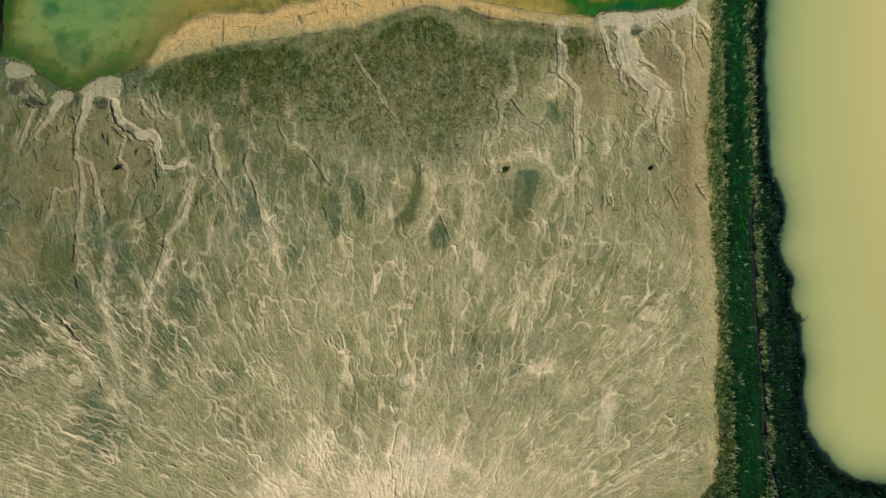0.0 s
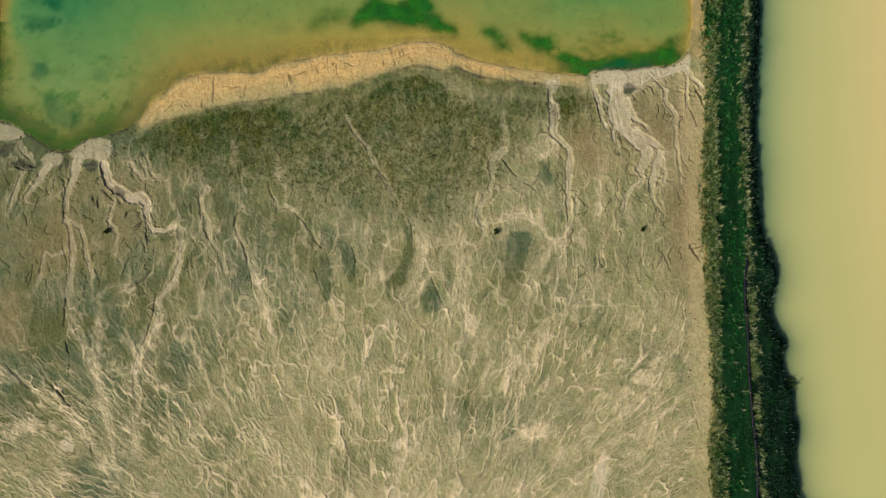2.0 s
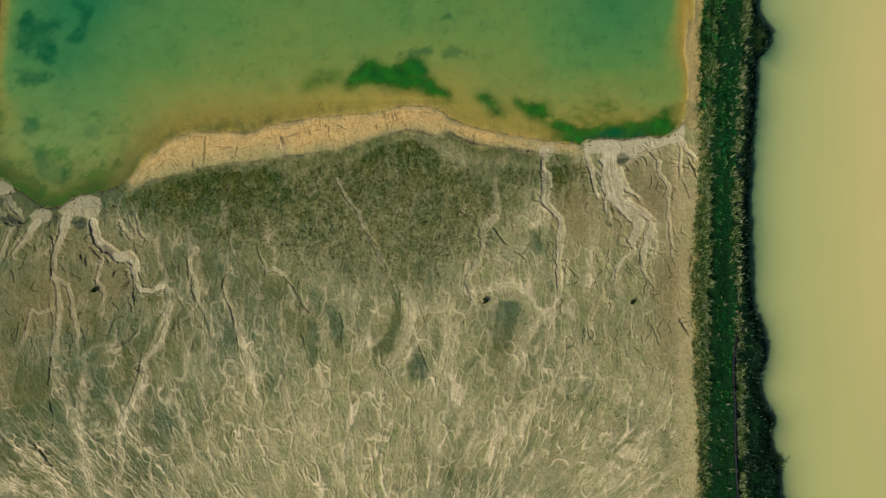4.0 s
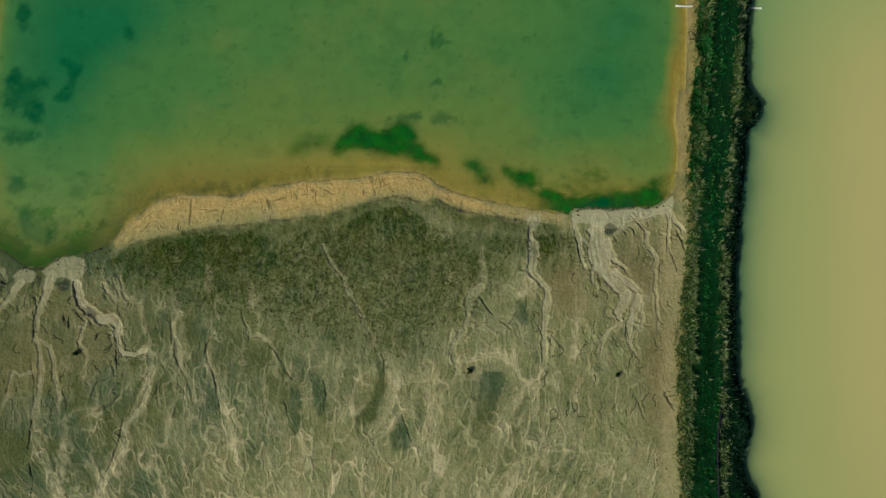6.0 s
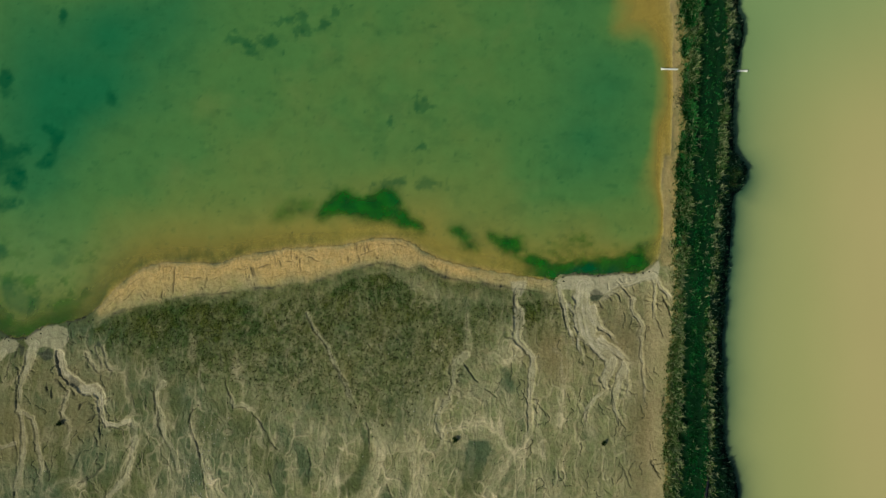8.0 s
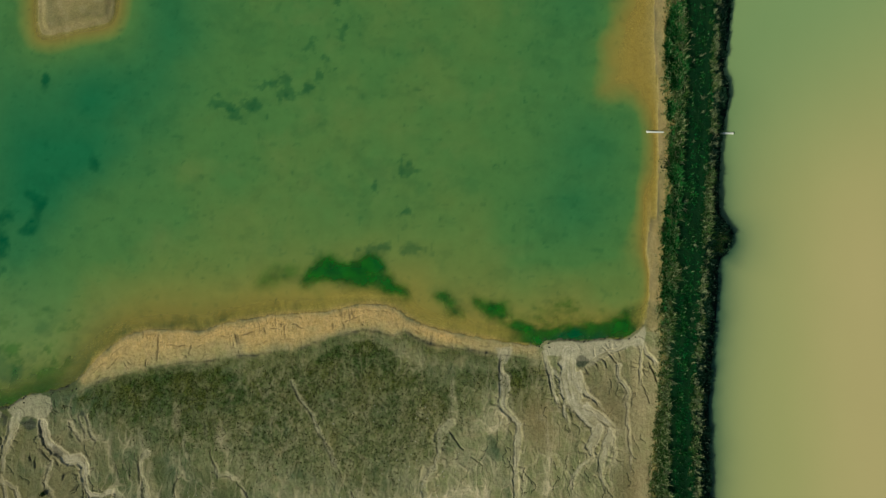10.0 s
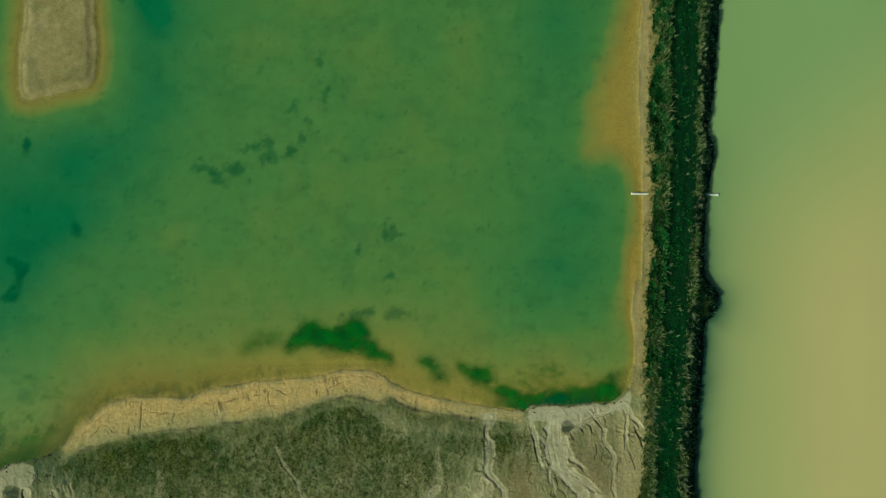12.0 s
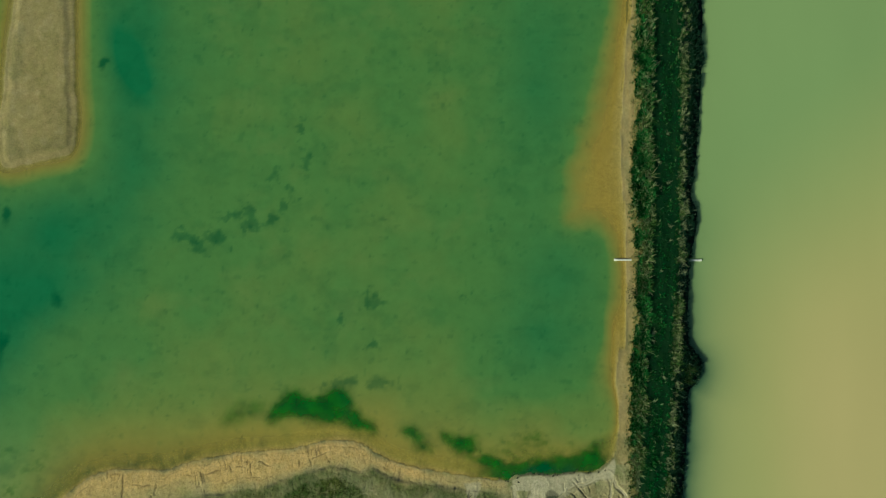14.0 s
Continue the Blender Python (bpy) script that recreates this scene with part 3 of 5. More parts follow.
outline(SAND_FANS, 0.75, (-44.1, -3.5), (-43.6, -2.8), (-42.8, -3.5), (-42.8, -4.6), (-43.7, -4.4))
# damp hollows with a clear edge: strength, outline
DARK_LENSES = []
outline(DARK_LENSES, 0.8, (-13.7, 18.4), (-12.3, 17.4), (-12.1, 14.7), (-12.6, 12.7), (-13.5, 14.4), (-14.1, 16.7))
outline(DARK_LENSES, 0.8, (-10.3, 19.1), (-9.6, 18.0), (-9.4, 15.7), (-10.3, 14.9), (-10.8, 17.4))
outline(DARK_LENSES, 1, (-3.5, 22.0), (-2.8, 21.4), (-2.3, 19.3), (-2.6, 17.3), (-3.3, 15.6), (-3.9, 14.2), (-5.2, 14.0), (-4.7, 15.6), (-3.6, 17.3), (-3.3, 19.3))
outline(DARK_LENSES, 0.75, (-0.3, 15.1), (0.5, 13.5), (1.2, 11.9), (0.5, 10.9), (-1.3, 11.1), (-1.2, 13.2))
outline(DARK_LENSES, 0.9, (8.7, 20.2), (11.8, 20.4), (11.7, 18.5), (10.7, 16.4), (9.6, 14.3), (8.6, 15.7), (8.9, 18.5))
outline(DARK_LENSES, 0.9, (-48.1, 11.8), (-47.2, 12.6), (-45.8, 12.4), (-44.5, 10.7), (-44.1, 8.4), (-45.6, 8.0), (-47.0, 9.3), (-48.1, 9.8))
outline(DARK_LENSES, 0.8, (-40.8, 15.8), (-39.6, 15.0), (-40.4, 13.6), (-40.7, 10.3), (-41.6, 9.7), (-41.4, 13.0))
outline(DARK_LENSES, 0.7, (-50.9, 3.5), (-49.2, 3.5), (-47.8, 1.8), (-49.7, 0.8), (-52.1, 1.2))
outline(DARK_LENSES, 0.8, (-26.5, 25.8), (-24.9, 25.7), (-24.1, 23.7), (-25.2, 22.9), (-26.3, 23.6))
outline(DARK_LENSES, 0.7, (13.0, 28.7), (14.1, 28.7), (14.8, 27.3), (14.4, 26.1), (13.3, 26.3))
outline(DARK_LENSES, 0.6, (28.1, 5.6), (29.4, 5.3), (29.8, 3.5), (29.1, 2.4), (28.2, 3.5))
MOSS_BAND = []
outline(MOSS_BAND, 0.68, (2.3, 38.0), (7.1, 37.1), (13.8, 36.7), (20.2, 37.3), (22.2, 36.2), (21.6, 34.4), (16.5, 33.9), (9.8, 33.6), (5.7, 34.1), (3.0, 36.0))
# dark wet ground behind the west mouths
WET_HOLLOWS = []
outline(WET_HOLLOWS, 1, (-51.3, 30.1), (-50.2, 30.6), (-48.4, 29.9), (-48.7, 29.2), (-50.2, 29.5))
outline(WET_HOLLOWS, 0.9, (-42.6, 29.8), (-41.3, 30.2), (-40.8, 29.3), (-41.7, 28.8))
outline(WET_HOLLOWS, 0.8, (-50.7, 32.7), (-51.2, 31.8), (-52.0, 30.9), (-53.0, 31.3), (-52.1, 32.6))
outline(WET_HOLLOWS, 0.9, (-45.1, 30.9), (-44.2, 30.4), (-44.1, 29.5), (-44.6, 29.3))
outline(WET_HOLLOWS, 0.8, (23.8, 37.0), (24.7, 37.3), (25.2, 38.0), (24.4, 38.6), (23.8, 38.2))
outline(WET_HOLLOWS, 0.9, (-35.4, 31.3), (-34.9, 31.0), (-35.0, 30.5), (-35.7, 30.7))
outline(WET_HOLLOWS, 0.7, (-38.6, 27.2), (-37.2, 26.2), (-37.7, 25.6), (-38.7, 26.3))
# drifts of algae: strength, outline
ALGAE = []
outline(ALGAE, 1, (-9.8, 46.7), (-9.4, 48.2), (-8.2, 49.2), (-6.1, 50.2), (-4.0, 49.4), (-2.6, 50.0), (-0.6, 50.2), (0.5, 48.9), (0.8, 47.9), (2.3, 46.9), (3.7, 46.0), (3.5, 45.0), (2.2, 45.3), (0.5, 45.8), (-0.9, 46.3), (-3.3, 46.3), (-5.4, 46.8), (-7.8, 47.1), (-8.8, 46.2))
outline(ALGAE, 0.42, (-15.3, 46.3), (-14.6, 47.8), (-12.2, 48.8), (-9.8, 48.8), (-9.8, 47.4), (-12.2, 46.6), (-14.5, 45.9))
outline(ALGAE, 1, (6.9, 45.5), (8.0, 45.8), (9.1, 44.6), (10.1, 42.9), (9.0, 43.0), (7.9, 44.3))
outline(ALGAE, 0.85, (11.5, 45.0), (13.1, 44.9), (15.2, 44.5), (15.9, 43.1), (14.5, 42.6), (12.8, 43.2))
outline(ALGAE, 1, (14.3, 42.6), (16.8, 42.4), (18.6, 42.0), (19.6, 41.0), (20.0, 39.7), (18.5, 39.7), (17.2, 40.6), (15.5, 41.5))
outline(ALGAE, 0.9, (19.8, 40.7), (21.6, 41.6), (24.0, 42.0), (26.7, 41.8), (28.0, 43.0), (30.1, 43.9), (30.8, 42.6), (30.2, 41.1), (28.0, 40.7), (26.0, 40.4), (23.3, 40.2), (20.2, 39.5))
outline(ALGAE, 0.35, (-8.1, 46.3), (-7.4, 45.8), (-7.1, 44.9), (-7.6, 45.5))
# dark weed beds in the west of the pond: strength, outline
WEED_DARK = []
outline(WEED_DARK, 1, (-50.8, 54.8), (-49.7, 56.4), (-48.5, 55.4), (-47.5, 55.0), (-45.0, 55.7), (-45.3, 54.4), (-46.6, 53.2), (-45.4, 51.9), (-45.9, 49.6), (-47.2, 49.3), (-48.2, 51.0), (-50.4, 51.3))
outline(WEED_DARK, 1, (-50.5, 48.5), (-46.6, 48.8), (-46.5, 47.2), (-47.6, 47.0), (-50.2, 47.2))
outline(WEED_DARK, 0.85, (-43.6, 57.6), (-41.3, 57.6), (-40.7, 56.3), (-41.8, 55.2), (-42.0, 53.4), (-43.9, 52.1), (-44.2, 52.8), (-42.8, 54.4), (-42.6, 55.7), (-43.6, 56.6))
outline(WEED_DARK, 0.8, (-36.1, 61.8), (-35.1, 61.8), (-34.7, 59.9), (-35.8, 60.1))
outline(WEED_DARK, 0.6, (-49.3, 42.6), (-47.8, 42.8), (-47.4, 40.8), (-48.4, 40.2), (-49.3, 41.2))
outline(WEED_DARK, 0.5, (-41.3, 41.5), (-40.4, 41.8), (-39.6, 40.9), (-40.4, 40.2), (-41.3, 40.4))
outline(WEED_DARK, 0.6, (-48.2, 39.1), (-46.2, 38.5), (-44.0, 36.8), (-42.8, 35.4), (-44.2, 34.2), (-46.3, 35.2), (-47.5, 37.3))
outline(WEED_DARK, 0.7, (-49.4, 62.6), (-48.6, 62.9), (-48.0, 62.0), (-48.8, 61.4))
outline(WEED_DARK, 0.45, (-45.9, 47.1), (-45.1, 47.1), (-44.9, 46.4), (-45.6, 46.3))
outline(WEED_DARK, 1.0, (19.6, 39.4), (20.2, 40.6), (22.3, 41.4), (24.0, 41.7), (26.1, 41.1), (27.5, 40.7), (26.0, 40.1), (23.3, 40.2), (21.2, 39.9))
outline(WEED_DARK, 0.8, (-1.3, 51.1), (-0.3, 51.4), (0.6, 51.3), (0.6, 50.9), (-0.6, 50.7))
outline(WEED_DARK, 0.6, (3.3, 51.9), (4.3, 52.1), (4.2, 50.7), (3.2, 50.7))
WEED_WEST = [(-48.8,63.2,1.0,1.7,0),(-42.3,71.7,0.6,1.2,0),(-31.1,91.1,0.6,0.6,0)]
WEED_MID = [(2.7,61.0,0.8,0.7,0),(2.5,55.4,1.0,0.3,0),(-0.8,58.7,0.3,0.6,0),(-0.6,51.2,1.1,0.3,0),(3.6,51.3,0.8,0.6,0),(-20.4,69.3,0.8,0.6,0),(-18.5,68.1,0.9,0.6,0),(-16.2,68.4,0.8,0.6,0),(-14.4,71.7,0.8,0.7,0),(-12.7,72.4,0.6,0.6,0),(-12.4,70.7,0.7,0.6,0),(-9.6,71.4,0.6,0.4,0),(-8.3,73.0,0.6,0.6,0),(-7.2,74.2,0.6,0.5,0),(-5.5,78.4,0.5,0.8,0),(-9.4,77.0,0.3,0.6,0),(-6.0,81.9,0.3,0.7,0)]
DEEPS = [(-28.2,91.5,1.7,5.2,28),(-43.0,60.8,11.7,11.7,0),(25.8,63.4,4.1,5.5,0),(24.4,56.9,4.8,4.8,0),(-44.9,48.0,6.2,7.6,0),(24.1,88.9,4.1,9.7,0),(-28.4,87.5,4.1,13.8,0),(-36.1,70.3,8.3,4.8,0),(-38.5,62.0,5.5,4.8,0)]
SHOAL = [(25.7, 71.3), (26.2, 75.1), (27.9, 80.8), (29.8, 86.6), (32.1, 94.6), (33.3, 100.5), (34.8, 110.3), (40.2, 110.3), (35.6, 69.5), (30.7, 69.4), (26.6, 69.9)]
SHOALS = [(32.8,56.4,1.2,4.1,0)]

POND = np.vstack([spline(SHORE), spline(BEACH, 1.2), [(-53.8, 150), (-54.2, 90), (-53.6, 60)]])
BANK_RING = np.vstack([[p for p in spline(SHORE) if -36.5 < p[0] < 19.5], spline(BANK_LOW)[::-1]])
MOSS_RING = np.vstack([spline(MOSS_TOP), spline(MOSS_LOW)])
EMB_RING = np.vstack([spline(EMB_LEFT), [(20, -20.0), (-20, -20.6), (-66, -20.3), (-66, -28), (200, -28), (200, -18.5), (80, -18)], spline(EMB_RIGHT)])
WEST_RING = np.array([(-54.0, 150), (-54.3, 90), (-53.5, 62), (-53.9, 48), (-54.0, 37), (-55.0, 30), (-56.5, 10), (-57, -20), (-64, -20), (-63, 150)])
SHOAL_RING = spline(SHOAL + SHOAL[:1])[:-1]
ISLE_RING = spline(ISLAND + ISLAND[:1])[:-1]


def grid_mesh(name, xs, ys, z, fields, material, keep=None):
    """A sheet over xs by ys at the heights z, with named values on its corners."""
    ny, nx = z.shape
    gx, gy = np.meshgrid(xs, ys)
    co = np.stack([gx, gy, z], -1).reshape(-1, 3).astype(np.float32)
    i = np.arange(ny * nx).reshape(ny, nx)
    quads = np.stack([i[:-1, :-1], i[:-1, 1:], i[1:, 1:], i[1:, :-1]], -1)
    if keep is not None:
        k = keep[:-1, :-1] | keep[:-1, 1:] | keep[1:, 1:] | keep[1:, :-1]
        quads = quads[k]
    quads = quads.reshape(-1, 4)
    used = np.unique(quads)
    back = np.zeros(len(co), np.int64)
    back[used] = np.arange(len(used))
    quads, co = back[quads], co[used]
    me = bpy.data.meshes.new(name)
    me.vertices.add(len(co))
    me.vertices.foreach_set("co", co.ravel())
    me.loops.add(quads.size)
    me.loops.foreach_set("vertex_index", quads.ravel().astype(np.int32))
    me.polygons.add(len(quads))
    me.polygons.foreach_set("loop_start", np.arange(0, quads.size, 4, dtype=np.int32))
    me.polygons.foreach_set("use_smooth", np.ones(len(quads), bool))
    for key, values in fields.items():
        layer = me.attributes.new(key, "FLOAT", "POINT")
        layer.data.foreach_set("value", values.reshape(-1)[used].astype(np.float32))
    me.update()
    me.materials.append(material)
    return new(name, me)


def pond_depth(x, y):
    """Depth of the green pond's water; minus on land (then the distance from the water)."""
    d = depth_in(x, y, POND)
    isle = depth_in(x, y, ISLE_RING)
    wet = np.maximum(d, 0)
    by_beach = ramp(23, 29, x) * ramp(41, 46, y)
    reach = by_beach * (0.45 + 0.7 * ramp(49, 57, y) + 2.0 * ramp(0, 6, 33 - x)) + (1 - by_beach) * (4.2 - 0.7 * ramp(33, 41, -x))
    deep = 0.95 * (1 - np.exp(-((wet / reach) ** 1.1))) + 0.08 * fbm(x / 6, y / 6, 31) * ramp(0, 3, wet)
    west = np.interp(y, [36, 44, 50, 60, 70, 78, 99], [-64, -57, -45, -35, -28, -23, -22])
    extra = 0.64 * ramp(-9, 7, west - x + 5 * fbm(x / 7, y / 7, 84)) + 0.30 * ramp(12, 24, x + 2 * fbm(x / 6, y / 6, 85)) * ramp(46, 56, y) + 0.35 * blobs(x, y, DEEPS[1:], 8, 0.3) + 0.6 * blobs(x, y, DEEPS[:1], 8, 0.3)
    deep = deep + extra * ramp(0, 4, wet)
    deep = deep * (1 - 0.93 * blobs(x, y, SHOALS, 9, 0.2))
    deep = deep * (1 - 0.86 * ramp(-2.2, 4.4, depth_in(x, y, SHOAL_RING) + 0.9 * fbm(x / 2.5, y / 2.5, 95)))
    deep = deep * (1 - np.exp(-np.maximum(-isle, 0) / 2.9))
    return np.where(d > 0, np.maximum(deep, 0.01), d)


# ---- the mud basin: one sheet of ground out to the horizon ----
FINE = 0.084
fx, fy = np.arange(-57, 36.5, FINE), np.arange(-20.6, 45.0, FINE)
gx_all = np.concatenate([[-1800, -900, -400, -200, -120, -90, -75, -66, -61], fx, np.arange(37.5, 60, 1.5), [70, 90, 120, 150, 172, 178, 200, 300, 600, 1200, 1800]])
gy_all = np.concatenate([[-1800, -900, -400, -200, -100, -60, -40, -30, -25, -22], fy, np.arange(45.4, 110, 0.6), [115, 125, 140, 149, 153, 170, 220, 400, 900, 1800]])
GX, GY = np.meshgrid(gx_all, gy_all)
def plan(x, y):
    low_far, low_run, low_side = along(x, y, spline(BANK_LOW, 1.0))
    shore_far, shore_run, _ = along(x, y, spline(SHORE, 1.2))
    return pond_depth(x, y), depth_in(x, y, BANK_RING), low_far, low_run, low_side, shore_far, shore_run, along(x, y, spline(MOSS_TOP, 1.0))[2]


wet, bank_in, low_far, low_run, low_side, shore_far, shore_run, top_side = sparse(plan, gx_all, gy_all, 4)
GX, GY = GX.astype(np.float32), GY.astype(np.float32)
edge_wob = 0.22 * fbm(GX / 1.1, GY / 1.1, 7, 4, 0.6)
wet = np.where(np.abs(wet) < 0.6, wet + edge_wob * np.where(wet > 0, np.minimum(wet * 2, 1) * 0.3, 1) , wet)
land = np.maximum(-wet, 0)
rolling = fbm(GX / 9, GY / 9, 3) * 0.08 + fbm(GX / 1.6, GY / 1.6, 4) * 0.035
bank = ramp(-0.9, 0.7, bank_in + 0.9 * fbm(GX / 1.8, GY / 1.8, 6, 5, 0.6))
z = np.where(wet > 0, -wet - 0.02, 0.03 + 0.10 * ramp(0, 2.5, land) + 0.32 * (1 - np.exp(-land / 14)) + rolling * ramp(0, 3, land))
# a low step along the back of the beach
step_on = ramp(0, 1.5, low_run) * ramp(0, 2.0, low_run.max() - low_run)
z += np.where(wet > 0, 0, 0.10 * ramp(-0.1, 0.5, fbm(GX / 4, GY / 4, 13) + 0.2) * ramp(-0.15, 0.15, -low_side + 0.25 * fbm(GX / 1.2, GY / 1.2, 12)) * step_on * np.exp(-((low_far / 6) ** 2)))
# beach cracks, square to the water
wob = 0.45 * fbm(GX / 1.3, GY / 1.3, 14)
lines = np.minimum(np.abs(vnoise(shore_run / 0.55 + wob, shore_run * 0, 15)), 1.6 * np.abs(vnoise(shore_run / 0.33 + 1.4 * wob, shore_far * 0.5, 19)))
crack = (1 - ramp(0.02, 0.11, lines)) * bank * ramp(0.0, 0.4, fbm(GX / 1.6, GY / 1.6, 16, 3))
for back, bold in ((0.7, 0.55), (1.6, 0.95), (3.0, 0.55)):
    crack = np.maximum(crack, (1 - ramp(0.03, 0.10, np.abs(shore_far - back + 0.9 * fbm(GX / 2.5, GY / 2.5, 17)))) * bank * ramp(0.0, 0.3, fbm(GX / 1.6, GY / 1.6, 18 + int(10 * back))) * bold)
z += bank * (wet <= 0) * (0.012 * fbm(GX / 0.7, GY / 0.7, 20, 3, 0.6) + 0.03 * np.abs(fbm(GX / 1.8, GY / 1.8, 28)))
z -= 0.09 * crack * (wet <= 0)
basin = (GX > -58) & (GX < 36.4) & (GY > -21) & (GY < 150)
east = (GX >= 36.4) & (GX < 175) & (GY > -19) & (GY < 151)
z = np.where(basin, z, np.where(east, -1.3, 0.7 + 0.3 * fbm(GX / 60, GY / 60, 21)))
z = np.where((GX > 34.6) & (GX < 36.5) & basin, np.minimum(z, 0.1), z)

# rivulets: many small flows wander up the fan towards the pond
iy0, ix0 = np.searchsorted(gy_all, fy[0] - 1e-6), np.searchsorted(gx_all, fx[0] - 1e-6)
WIN = (slice(iy0, iy0 + len(fy)), slice(ix0, ix0 + len(fx)))
FX, FY = GX[WIN], GY[WIN]
rng = np.random.default_rng(11)


def window(line, margin):
    lo, hi = line.min(0) - margin, line.max(0) + margin
    return slice(*np.searchsorted(fy, (lo[1], hi[1]))), slice(*np.searchsorted(fx, (lo[0], hi[0])))


def heading(x, y, curl, tight, seed):
    """Which way the water ran: spreading from the outfall in the south, then straight to the pond."""
    fan = 1 - ramp(-4, 24, y)
    bend = curl * fbm(x / 2.4, y / 4.2, seed, 3, 0.6) + tight * (vnoise(x / 0.8, y / 1.1, seed + 50) + 0.55 * vnoise(x / 0.42, y / 0.5, seed + 51))
    return np.arctan2(y + 34, (x + 5.5) * fan * 1.2) + bend


angle = heading(FX, FY, 1.1, 0.72, 61)
UX, UY = np.cos(angle), np.sin(angle)
for w0, w1, deep, pts in CHANNELS:
    line = spline(pts, 0.5)
    js, is_ = window(line, 3.0)
    x, y = FX[js, is_], FY[js, is_]
    if not x.size:
        continue
    pull, tx, ty, best = np.zeros(x.shape), np.zeros(x.shape), np.zeros(x.shape), np.full(x.shape, 1e9)
    for (ax, ay), (bx, by) in zip(line[::2], line[2::2]):
        far = (x - (ax + bx) / 2) ** 2 + (y - (ay + by) / 2) ** 2
        size = math.hypot(bx - ax, by - ay) + 1e-9
        near = far < best
        best = np.where(near, far, best)
        tx, ty = np.where(near, (ax - bx) / size, tx), np.where(near, (ay - by) / size, ty)
    pull = np.exp(-best / (0.5 + 0.7 * w0) ** 2)
    UX[js, is_], UY[js, is_] = UX[js, is_] * (1 - pull) + tx * pull, UY[js, is_] * (1 - pull) + ty * pull
size = np.hypot(UX, UY) + 1e-6
UX, UY = UX / size, UY / size


def cell(px, py):
    i = np.clip(((px - fx[0]) / FINE), 0, FX.shape[1] - 1.001)
    j = np.clip(((py - fy[0]) / FINE), 0, FX.shape[0] - 1.001)
    return i, j


def smear(image, length, pace):
    """Draws an image out along the flow, up and down stream."""
    total, norm = image.copy(), 1.0
    for way in (1, -1):
        i, j = np.meshgrid(np.arange(FX.shape[1], dtype=np.float32), np.arange(FX.shape[0], dtype=np.float32))
        for k in range(int(length / pace)):
            a, b = (j + 0.5).astype(np.int32), (i + 0.5).astype(np.int32)
            i = np.clip(i + way * UX[a, b] * pace / FINE, 0, FX.shape[1] - 1.001)
            j = np.clip(j + way * UY[a, b] * pace / FINE, 0, FX.shape[0] - 1.001)
            fall = 1 - k * pace / length
            total += fall * image[(j + 0.5).astype(np.int32), (i + 0.5).astype(np.int32)]
            norm += fall
    return total / norm


def even(a):
    """Evened to mean 0, deviation 1."""
    a = a - blur(a[::8, ::8], 6).repeat(8, 0).repeat(8, 1)[: a.shape[0], : a.shape[1]]
    return a / (a.std() + 1e-9)


def flows(count, steps, wander=0.42, pace=0.08):
    """Paths of water drops, laid into a picture of how often each place is crossed."""
    px, py = rng.uniform(fx[0], fx[-1], count), rng.uniform(fy[0], fy[-1], count)
    life, weight = rng.integers(steps // 4, steps, count), rng.uniform(0.3, 1.0, count)
    out, own = np.zeros(FX.shape, np.float32), rng.normal(0, 0.6, count)
    for k in range(steps):
        own = 0.84 * own + rng.normal(0, wander, count)
        i, j = cell(px, py)
        i, j = (i + 0.5).astype(int), (j + 0.5).astype(int)
        ok = (k < life) & (px > fx[0]) & (px < fx[-1]) & (py > fy[0]) & (py < fy[-1])
        np.add.at(out, (j[ok], i[ok]), weight[ok])
        ang = way_on[j, i] + own
        px, py = px + pace * np.cos(ang), py + pace * np.sin(ang)
    return out


way_on = np.arctan2(UY, UX)


def lines_of(count, steps, gain, wander):
    a = flows(count, steps, wander)
    return np.tanh((0.95 * a + 0.22 * blur(a, 1)) * gain)


fine_lic = even(smear(rng.normal(0, 1, FX.shape).astype(np.float32), 0.9, 0.09))
wide_lic = even(smear(blur(rng.normal(0, 1, FX.shape).astype(np.float32), 8), 3.5, 0.25))
patchy = ramp(-0.3, 0.4, fbm(FX / 2.3, FY / 3.4, 23, 4, 0.6))
blotch = fbm(FX / 2.2, FY / 3.2, 22, 6, 0.68)
vein = lines_of(4200, 90, 0.8, 0.22) * (0.3 + 0.7 * patchy)
long = 0.7 * lines_of(800, 420, 0.65, 0.10)
spread = np.cumsum(1.2 * (1 - ramp(-4, 24, fy)) / (fy + 34))[:, None] * FINE
fan_u = (FX + 5.5) * np.exp(-spread)


def braid(gap, reach, seed, warp, width):
    """Winding lines that part and join round long lenses of mud, drawn out along the flow."""
    bent = warp * (vnoise(FX / 0.9, FY / 1.1, seed + 1) + 0.28 * vnoise(FX / 0.42, FY / 0.6, seed + 2) + 2.1 * vnoise(FX / 2.6, FY / 3.0, seed + 3))
    far_on = ramp(0.75, 1.05, spread)
    out = np.zeros(FX.shape, np.float32)
    for n, (scale, share) in enumerate(((0.5, 1 - far_on), (1.25, far_on))):
        a = vnoise((fan_u * math.exp(scale) + bent) / gap, FY / reach + 0.35 * vnoise(FX / 1.5, FY / 1.5, seed + 4), seed + 7 * n)
        out = np.maximum(out, share * (1 - ramp(0.3 * width, width, np.abs(a))))
    return out * (0.25 + 0.75 * ramp(-0.35, 0.4, fbm(FX / 1.4, FY / 2.4, seed + 5, 3)))


